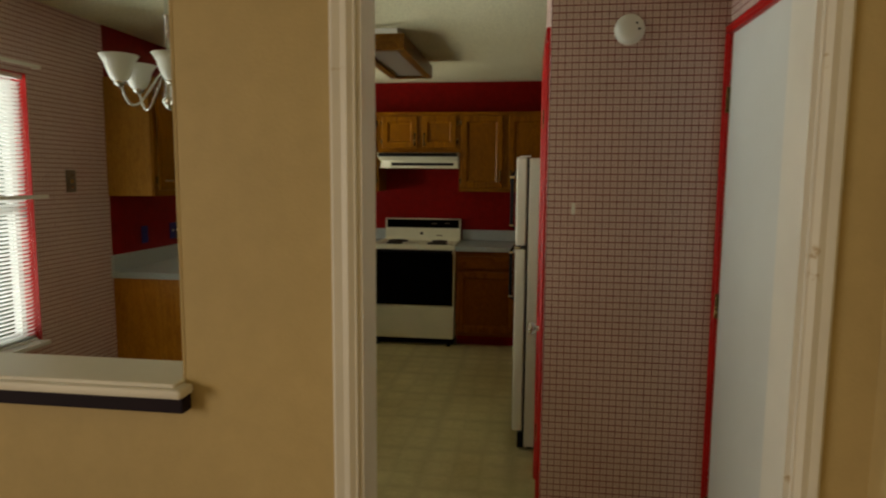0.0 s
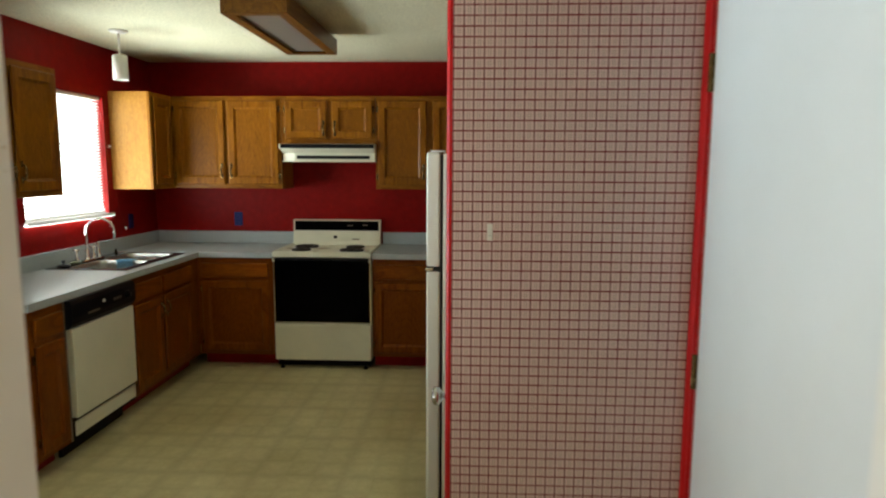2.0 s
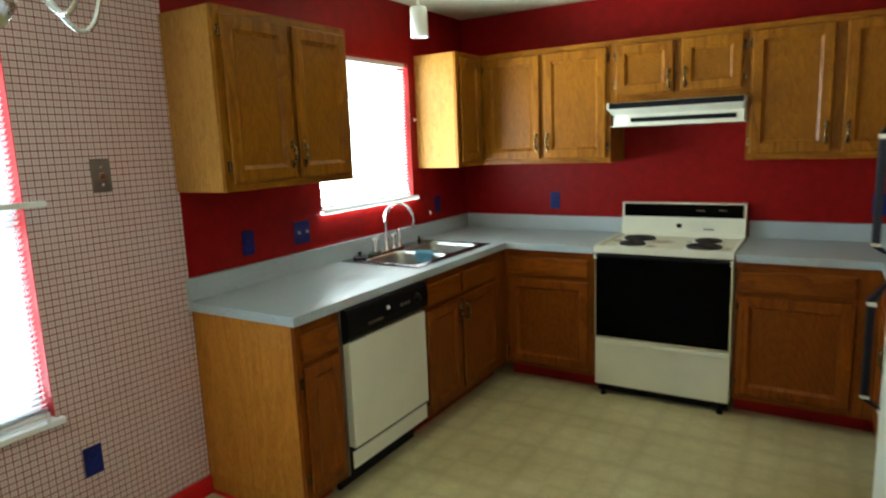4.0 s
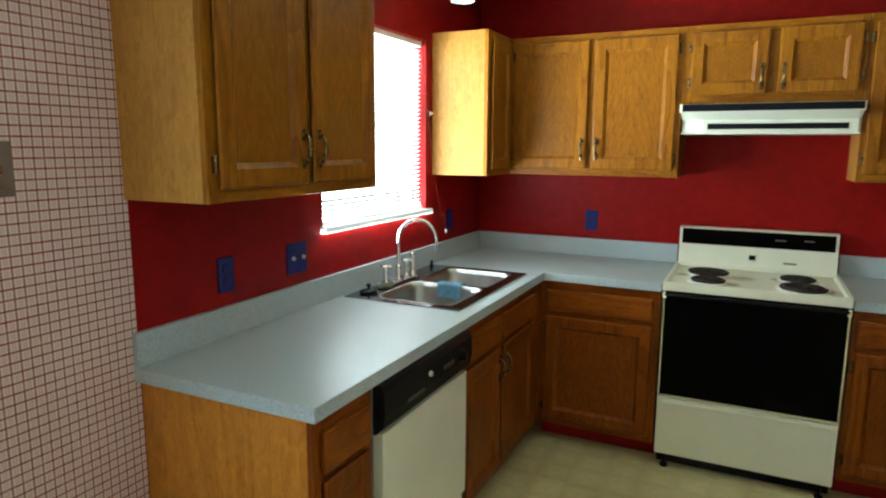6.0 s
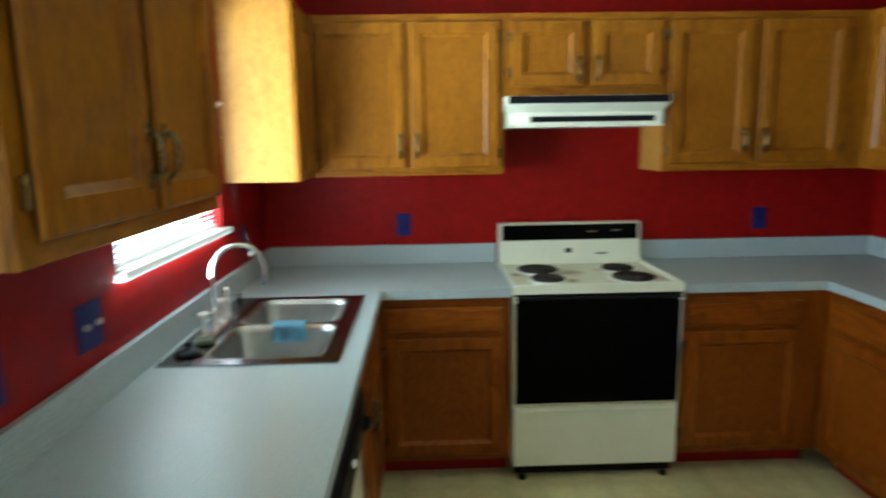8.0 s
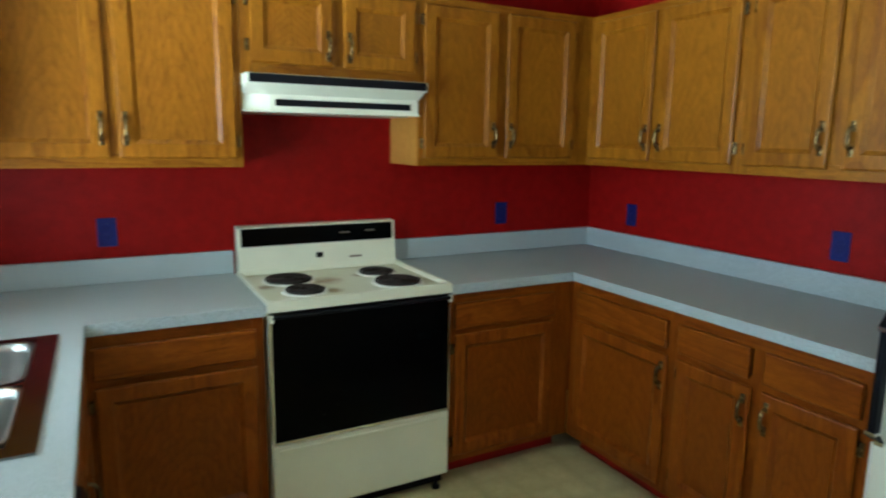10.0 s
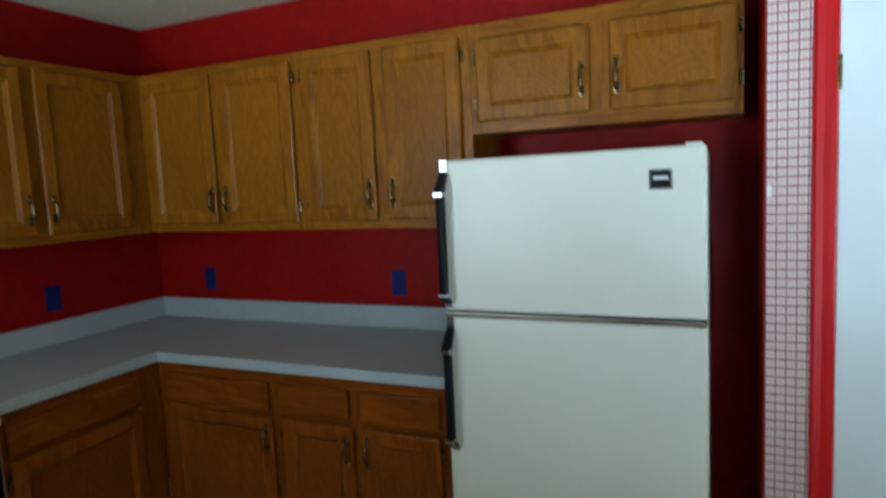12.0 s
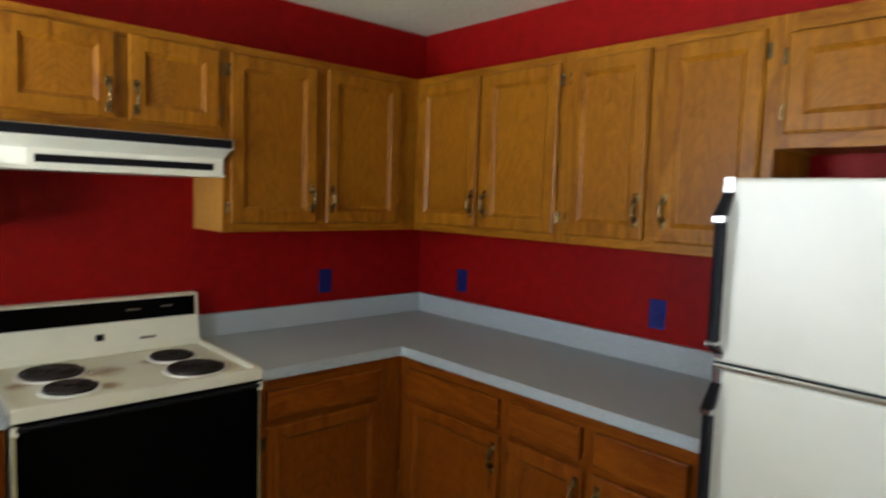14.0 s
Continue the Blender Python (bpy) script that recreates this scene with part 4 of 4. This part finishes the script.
part("dial", turned(lathe([(0.026, 0), (0.026, 0.004), (0.020, 0.006), (0.017, 0.020), (0.0, 0.021)], 22), pose(0.545, -0.0425, 0.80, 90, 0, 0)), BLACK, panel_face, "round black dial", True)
for x in (0.40, 0.43, 0.46):
    part("button", box(x, -0.0445, 0.790, x + 0.022, -0.0418, 0.806, 0.001), GREYPLATE, panel_face)
panel = part("door_panel", box(0.034, -0.024, 0.222, W - 0.006, 0.018, 0.710, 0.004), CREAM, dw)
part("kick_panel", box(0.034, -0.010, 0.120, W - 0.006, 0.018, 0.200, 0.003), CREAM, dw)
part("dark_gap", box(0.016, -0.002, 0.102, W - 0.004, 0.016, 0.2217), BLACK, dw)
part("base", box(0.02, 0.075, 0.0, W - 0.02, 0.095, 0.0995), BLACK, dw)
part("latch", turned(lathe([(0.010, 0), (0.010, 0.006), (0.006, 0.010), (0, 0.010)], 14), pose(0.30, -0.0415, 0.812, 90, 0, 0)), PLASTIC, panel_face, "small pale dial")
part("name_bar", box(0.15, -0.0440, 0.768, 0.26, -0.0415, 0.780), GREYPLATE, panel_face, "small grey lettering bar")

# ---------------------------------------------------------------- stove
SX0, SX1, SF = -1.3425, -0.5825, 5.845
stove = thing("stove", pose(SX0, SF, 0), "cream electric coil stove with a black glass oven door", "stove")
SW = SX1 - SX0
SD = YN - 0.006 - SF
part("body", box(0.002, 0.022, 0.070, SW - 0.002, SD, 0.885, 0.003), CREAM, stove)
top = slab([0, 0.022, SW - 0.022, SW], [-0.022, 0.004, SD - 0.062, SD - 0.03], lambda i, j: not (i == 1 and j == 1), 0.886, 0.927)
bmesh.ops.bevel(top, geom=[e for e in top.edges if e.verts[0].co.z > 0.92 and e.verts[1].co.z > 0.92], offset=0.007, segments=3, affect="EDGES")
part("cooktop_rim", top, CREAM, stove)
part("cooktop", box(0.0215, 0.0035, 0.887, SW - 0.0215, SD - 0.0615, 0.912), STAINED, stove, "cream enamel cooktop with brown burn marks")
bm = extrude_profile([(SD - 0.03, 0.873), (SD - 0.095, 0.915), (SD - 0.080, 0.940), (SD - 0.062, 1.030), (SD - 0.058, 1.118), (SD - 0.040, 1.124), (SD, 1.124), (SD, 0.873)], SW - 0.016)
turned(bm, pose(0.008, 0, 0))
part("backguard", bm, CREAM, stove)
bm = extrude_profile([(SD - 0.0625, 1.034), (SD - 0.0655, 1.036), (SD - 0.0618, 1.113), (SD - 0.0588, 1.115)], SW - 0.044)
turned(bm, pose(0.022, 0, 0))
control = part("control_glass", bm, BLACKGLASS, stove, "black glass control strip")
for x, z, w in ((0.47, 1.074, 0.05), (0.60, 1.078, 0.045)):
    part("dial_mark", box(x, SD - 0.0668, z, x + w, SD - 0.0640, z + 0.006), GREYPLATE, control)
part("badge", box(0.355, SD - 0.0765, 0.968, 0.385, SD - 0.0705, 0.992), BLACK, stove, "small dark square badge")
part("name_bar", box(0.515, SD - 0.0765, 0.955, 0.575, SD - 0.0705, 0.967), GREYPLATE, stove)
dr = part("oven_door", box(0.008, -0.012, 0.372, SW - 0.008, 0.021, 0.876, 0.004), BLACKGLASS, stove, "black glass oven door")
for a, b, c, d in ((0.004, 0.012, 0.368, 0.878), (SW - 0.012, SW - 0.004, 0.368, 0.878)):
    part("door_trim", box(a, -0.015, c, b, -0.0122, d), CHROME, dr, "thin chrome trim")
part("door_trim", box(0.0125, -0.015, 0.366, SW - 0.0125, -0.0122, 0.376), CHROME, dr)
part("door_handle", box(0.012, -0.034, 0.860, SW - 0.012, -0.0122, 0.874, 0.004), BLACK, dr, "black full-width door handle")
for x in (0.002, SW - 0.018):
    part("handle_end", box(x, -0.030, 0.848, x + 0.016, -0.0152, 0.876, 0.003), CREAM, dr)
part("drawer", box(0.004, -0.012, 0.070, SW - 0.004, 0.021, 0.360, 0.006), CREAM, stove, "cream storage drawer front")
part("drawer_lip", box(0.03, -0.018, 0.328, SW - 0.03, -0.0122, 0.345, 0.003), CREAM, stove)
# black block stands in for the shaded void between the feet
part("plinth", box(0.012, 0.030, 0.016, SW - 0.012, SD - 0.03, 0.0695), BLACK, stove, "black block for the shade under the stove")
for x in (0.05, SW - 0.05):
    for y in (0.012, SD - 0.012):
        part("foot", turned(lathe([(0.018, 0.0), (0.018, 0.012), (0.009, 0.016), (0.009, 0.0695)], 14), pose(x, y, 0)), BLACK, stove)
for x, y, r in ((0.175, 0.36, 0.098), (0.185, 0.145, 0.078), (0.575, 0.36, 0.078), (0.585, 0.145, 0.098)):
    pan = part("drip_pan", turned(lathe([(r + 0.014, 0.0), (r + 0.012, 0.006), (r + 0.004, 0.0055), (r * 0.92, 0.0012), (0.02, 0.0008), (0.0, 0.0008)], 32), pose(x, y, 0.9122)), PLASTIC, stove, "white porcelain burner ring", True)
    part("pan_bowl", turned(lathe([(r * 0.93, 0.0016), (r * 0.90, 0.0024), (0.0, 0.0024)], 28), pose(x, y, 0.9122)), IRON, pan, "blackened pan bowl", True)
    pts = []
    turns = 4 if r < 0.09 else 5
    for s in range(turns * 22 + 1):
        a = 2 * math.pi * s / 22
        rr = 0.016 + (r - 0.022) * min(1, s / (turns * 22 - 14))
        pts.append((x + rr * math.cos(a), y + rr * math.sin(a), 0.9225))
    part("burner_coil", tube(pts, 0.0062, 6), IRON, pan, "black electric coil burner", True)

# ---------------------------------------------------------------- range hood
hood = thing("range_hood", pose(SX0, 0, 0), "cream under-cabinet range hood with black trim strip", "range hood")
HF, HM = 6.070, 6.140
part("top_band", box(0.0, HF, 1.712, SW, YN - 0.002, 1.7505, 0.002), CREAM, hood)
part("black_strip", box(0.012, HF - 0.003, 1.716, SW - 0.006, HF - 0.0003, 1.749), BLACK, hood, "black control strip")
hb = YN - 0.003
rings = [[(0.030, HF + 0.006, 1.7115), (SW - 0.020, HF + 0.006, 1.7115), (SW - 0.004, HF + 0.012, 1.7115), (SW - 0.004, hb, 1.7115), (0.004, hb, 1.7115), (0.004, HF + 0.012, 1.7115)]]
for z in (1.678, 1.618):
    rings.append([(0.105, HM, z), (SW - 0.014, HM, z), (SW - 0.004, HM + 0.012, z), (SW - 0.004, hb, z), (0.004, hb, z), (0.004, HM + 0.035, z)])
part("canopy", loft(rings, cap_first=True), CREAM, hood)
part("vent_slot", box(0.125, HM - 0.003, 1.634, SW - 0.050, HM - 0.0003, 1.660), BLACK, hood, "black vent slot")
part("bottom_lip", box(0.004, HM - 0.006, 1.610, SW - 0.004, YN - 0.003, 1.6175, 0.002), CREAM, hood)

# ---------------------------------------------------------------- fridge
fridge = thing("refrigerator", pose(-0.005, 3.685, 0), "almond two-door refrigerator with chrome trim and dark handles", "refrigerator")
FW = 0.775
part("cabinet_body", box(0.068, 0.006, 0.03, 0.69, FW - 0.006, 1.628, 0.006), ALMOND, fridge)
part("gasket", box(0.058, 0.014, 0.12, 0.0675, FW - 0.014, 1.624), BLACK, fridge, "dark door gasket")
upper = part("freezer_door", box(0.0, 0.0, 1.160, 0.0575, FW, 1.633, 0.010, segments=3), ALMOND, fridge, "upper freezer door")
lower = part("fridge_door", box(0.0, 0.0, 0.125, 0.0575, FW, 1.140, 0.010, segments=3), ALMOND, fridge, "lower refrigerator door")
part("trim_strip", box(-0.006, 0.004, 1.1412, 0.030, FW - 0.004, 1.1555, 0.004), CHROME, fridge, "bright chrome trim strip between the doors")
part("trim_strip", box(0.006, 0.004, 1.1557, 0.030, FW - 0.004, 1.1597), BLACK, fridge)
part("top_hinge", box(0.016, 0.012, 1.6335, 0.075, 0.055, 1.641, 0.003), PLASTIC, fridge)
part("grille", box(0.030, 0.01, 0.025, 0.066, FW - 0.01, 0.115, 0.003), BLACK, fridge, "black base grille")
for y in (0.08, FW - 0.08):
    part("foot", turned(lathe([(0.02, 0), (0.02, 0.012), (0.01, 0.03)], 12), pose(0.10, y, 0)), BLACK, fridge)
    part("foot", turned(lathe([(0.02, 0), (0.02, 0.012), (0.01, 0.03)], 12), pose(0.62, y, 0)), BLACK, fridge)
badge = part("badge", box(-0.004, 0.088, 1.520, -0.0003, 0.146, 1.572, 0.001), BLACK, upper, "small black and silver square badge")
part("badge_rim", slab([0.087, 0.092, 0.142, 0.147], [1.519, 1.524, 1.568, 1.573], lambda i, j: not (i == 1 and j == 1), 0, 0.002), NICKEL, badge).matrix_local = Matrix(((0, 0, 1, -0.0062), (1, 0, 0, 0), (0, 1, 0, 0), (0, 0, 0, 1)))
part("badge_mark", box(-0.0052, 0.098, 1.545, -0.0041, 0.136, 1.555), PLASTIC, badge)


def fridge_handle(parent, z0, z1):
    """A dark grip bar standing off the door's edge on slanted chrome brackets."""
    y0, y1 = FW - 0.030, FW - 0.002
    bar = loft([[(x, y, z) for x, y in ((-0.030, y0), (-0.048, y0 + 0.004), (-0.052, (y0 + y1) / 2), (-0.048, y1 - 0.004), (-0.030, y1))] for z in (z0 + 0.05, z1 - 0.108)], cap_first=True)
    grip = part("handle", bar, BLACK, parent, "dark grip bar with chrome ends")
    for way, top in ((1, z1), (-1, z0)):
        flat = [(-0.0005, y0), (-0.0005, y1), (-0.007, y1 - 0.004), (-0.007, y0)]
        wide = [(-0.028, y0), (-0.028, y1), (-0.054, y1), (-0.054, y0)]
        cuts = [top - way * d for d in ((-0.004, 0.032, 0.0325, 0.094, 0.0945, 0.1075) if way > 0 else (0.0, 0.012, 0.0125, 0.040, 0.0405, 0.0495))]
        part("end_cap", loft([[(x, y, cuts[0]) for x, y in flat], [(x, y, cuts[1]) for x, y in flat]], cap_first=True), CHROME, grip, "bright chrome cap")
        part("bracket", loft([[(x, y, cuts[2]) for x, y in flat], [(x, y, cuts[3]) for x, y in wide]], cap_first=True), BLACK, grip)
        part("end_cap", loft([[(x, y, cuts[4]) for x, y in wide], [(x, y, cuts[5]) for x, y in wide]], cap_first=True), CHROME, grip, "bright chrome cap")
    return grip


fridge_handle(upper, 1.170, 1.630)
fridge_handle(lower, 0.70, 1.138)
part("edge_strip", box(0.004, FW + 0.0005, 0.14, 0.040, FW + 0.006, 0.70, 0.002), PLASTIC, lower)

# ---------------------------------------------------------------- lights
lamp = thing("ceiling_light", pose(-0.885, 4.80, TOP), "unlit fluorescent ceiling light box in a dark oak frame", "ceiling light")
LW, LL = 0.165, 0.575
part("mount", box(-LW + 0.045, -LL + 0.010, -0.034, LW - 0.045, LL - 0.010, -0.0005), PLASTIC, lamp)
for a, b, c, d, mt in ((-LW, -LW + 0.022, -LL, LL, OAK_D), (LW - 0.022, LW, -LL, LL, OAK_D)):
    part("side_board", box(a, c, -0.132, b, d, -0.0342, 0.002), mt, lamp)
for c, d in ((-LL, -LL + 0.022), (LL - 0.022, LL)):
    part("end_board", box(-LW + 0.0222, c + 0.0003, -0.132, LW - 0.0222, d - 0.0003, -0.0342, 0.002), OAK_D, lamp)
lip = slab([-LW + 0.0225, -LW + 0.055, LW - 0.055, LW - 0.0225], [-LL + 0.0225, -LL + 0.055, LL - 0.055, LL - 0.0225], lambda i, j: not (i == 1 and j == 1), -0.1315, -0.118)
part("lip", lip, OAK_D, lamp)
part("lens", box(-LW + 0.023, -LL + 0.023, -0.117, LW - 0.023, LL - 0.023, -0.112), LENS, lamp, "grey ribbed acrylic lens")

pend = thing("pendant_light", pose(-2.118, 5.23, TOP), "small white cylinder light hanging above the sink", "ceiling light")
part("canopy", lathe([(0.058, 0.0), (0.058, -0.006), (0.046, -0.014), (0.014, -0.018), (0.0, -0.018)], 24), PLASTIC, pend, "cream round ceiling plate", True)
part("stem", tube([(0, 0, -0.016), (0, 0, -0.165)], 0.007, 10), PLASTIC, pend)
part("shade", lathe([(0.012, -0.150), (0.040, -0.155), (0.046, -0.162), (0.047, -0.312), (0.043, -0.312), (0.042, -0.165), (0.0, -0.160)], 28, cap=False), PLASTIC, pend, "white cylinder shade", True)

ch = thing("chandelier", pose(-1.452, 2.825, 0), "nickel five-arm chandelier with frosted bell shades", "chandelier")
part("ceiling_cup", turned(lathe([(0.062, 0), (0.060, -0.012), (0.040, -0.026), (0.010, -0.034), (0.0, -0.034)], 24), pose(0, 0, TOP)), NICKEL, ch, "", True)
part("stem", lathe([(0.008, 2.41), (0.008, 2.20), (0.013, 2.195), (0.013, 2.180), (0.008, 2.175), (0.009, 1.985), (0.022, 1.97), (0.026, 1.945), (0.014, 1.905), (0.024, 1.855), (0.030, 1.83), (0.016, 1.807), (0.006, 1.797), (0.0, 1.795)], 20), NICKEL, ch, "", True)
for s in range(5):
    a = radians(16 + 72 * s)
    c, d = math.cos(a), math.sin(a)
    pts = []
    for n in range(17):
        u = n / 16
        rr = 0.02 + 0.175 * (1 - (1 - u) ** 1.5)
        z = 1.90 - 0.15 * math.sin(math.pi * min(1, u * 1.12) * 0.78) ** 1.3 + (0.012 * max(0, (u - 0.75) / 0.25) ** 1.5)
        pts.append((rr * c, rr * d, z + 0.055))
    arm = part("arm", tube(pts, 0.0052, 9), NICKEL, ch, "", True)
    tip = Vector(pts[-1])
    part("socket", turned(lathe([(0.007, -0.01), (0.020, 0.0), (0.024, 0.010), (0.021, 0.032), (0.0, 0.034)], 18), Matrix.Translation(tip)), NICKEL, arm, "", True)
    shade = lathe([(0.023, 0.012), (0.036, 0.026), (0.048, 0.054), (0.057, 0.086), (0.075, 0.114), (0.0725, 0.115), (0.054, 0.087), (0.045, 0.056), (0.034, 0.030), (0.021, 0.016)], 28, cap=False)
    part("shade", turned(shade, Matrix.Translation(tip)), SHADE, arm, "frosted white bell glass shade", True)

# ---------------------------------------------------------------- plates and small fixtures


def plate(m, wide, high, kind, label, material=BLUE):
    """A wall plate with its fittings; x across, -y into the room, origin in the middle."""
    root = thing("wall_plate", m, label, "outlet", "wall plates")
    part("cover", box(-wide / 2, -0.006, -high / 2, wide / 2, -0.0003, high / 2, 0.0025), material, root)
    gangs = [0.0] if wide < 0.09 else [-wide / 4, wide / 4]
    for x in gangs:
        if kind == "outlet":
            for z in (-0.020, 0.020):
                part("socket", turned(lathe([(0.0165, 0), (0.0165, 0.002), (0.015, 0.003), (0.0, 0.003)], 18), pose(x, -0.006, z, 90, 0, 0)), material, root)
                for dx in (-0.006, 0.006):
                    part("slot", box(x + dx - 0.001, -0.0096, z - 0.004, x + dx + 0.001, -0.0091, z + 0.004), BLACK, root)
        elif kind != "phone":
            part("toggle", turned(box(-0.004, -0.014, -0.007, 0.004, 0.0, 0.007, 0.0015), pose(x, -0.006, 0.004, 18, 0, 0)), PLASTIC if kind == "mixed" else material, root)
        else:
            part("jack", box(x - 0.011, -0.010, -0.013, x + 0.011, -0.0062, 0.010, 0.001), CHROME, root)
            for z in (-0.035, 0.032):
                part("stud", turned(lathe([(0.006, 0), (0.006, 0.006), (0.0, 0.007)], 12), pose(x, -0.006, z, 90, 0, 0)), CHROME, root)
    return root


for y, z, w, kd, lb in ((4.302, 1.12, 0.072, "outlet", "blue painted outlet cover on the red wall"), (4.668, 1.12, 0.116, "mixed", "blue double plate with two white switches on the red wall"),
                        (6.04, 1.13, 0.072, "outlet", "blue painted outlet cover in the sink corner"), (3.445, 0.40, 0.072, "outlet", "blue painted outlet cover low on the plaid wall")):
    plate(pose(XW, y, z, 0, 0, 90), w, 0.118, kd, lb)
plate(pose(XW, 3.62, 1.487, 0, 0, 90), 0.078, 0.128, "phone", "brownish metal telephone plate on the plaid wall", GREYPLATE)
for x in (-1.833, 0.075):
    plate(pose(x, YN, 1.122), 0.072, 0.118, "outlet", "blue painted outlet cover above the worktop")
for y in (6.12, 5.00):
    plate(pose(XE, y, 1.122, 0, 0, -90), 0.072, 0.118, "outlet", "blue painted outlet cover on the red side wall")

smoke = thing("smoke_detector", pose(0.408, PY0, 2.055, 90, 0, 0), "round white smoke detector on the plaid wall", "smoke detector")
part("base", lathe([(0.054, 0.0005), (0.054, 0.008), (0.050, 0.010), (0.0, 0.010)], 32), PLASTIC, smoke, "", True)
part("cover", lathe([(0.050, 0.0102), (0.051, 0.022), (0.046, 0.032), (0.030, 0.036), (0.0, 0.037)], 32), PLASTIC, smoke, "", True)
for x, z in ((0.020, 0.016), (0.030, -0.004)):
    part("vent", box(x - 0.004, z - 0.004, 0.0345, x + 0.004, z + 0.004, 0.0362), BLACK, smoke)
hook = thing("wall_hook", pose(0.228, PY0, 1.408), "small cream plastic hook stuck on the plaid wall", "hook")
part("back", box(-0.007, -0.004, -0.022, 0.007, -0.0003, 0.022, 0.0015), PLASTIC, hook)
part("lip", box(-0.006, -0.013, -0.020, 0.006, -0.0042, -0.008, 0.002), PLASTIC, hook)
cleat = thing("wall_hook", pose(XW, 5.792, 1.715, 0, 0, 90), "tiny white cord cleat on the red wall beside the window", "hook")
part("back", box(-0.008, -0.004, -0.012, 0.008, -0.0003, 0.012, 0.0015), PLASTIC, cleat)
part("lip", box(-0.006, -0.018, -0.005, 0.006, -0.0042, 0.007, 0.002), PLASTIC, cleat)
knob2 = thing("wall_hook", pose(PX, PY1 - 0.012, 1.50, 0, 0, -90), "tiny cream hook at the pantry corner", "hook")
part("back", box(-0.006, -0.004, -0.016, 0.006, -0.0003, 0.016, 0.0015), PLASTIC, knob2)
part("lip", box(-0.005, -0.012, -0.014, 0.005, -0.0042, -0.005, 0.002), PLASTIC, knob2)
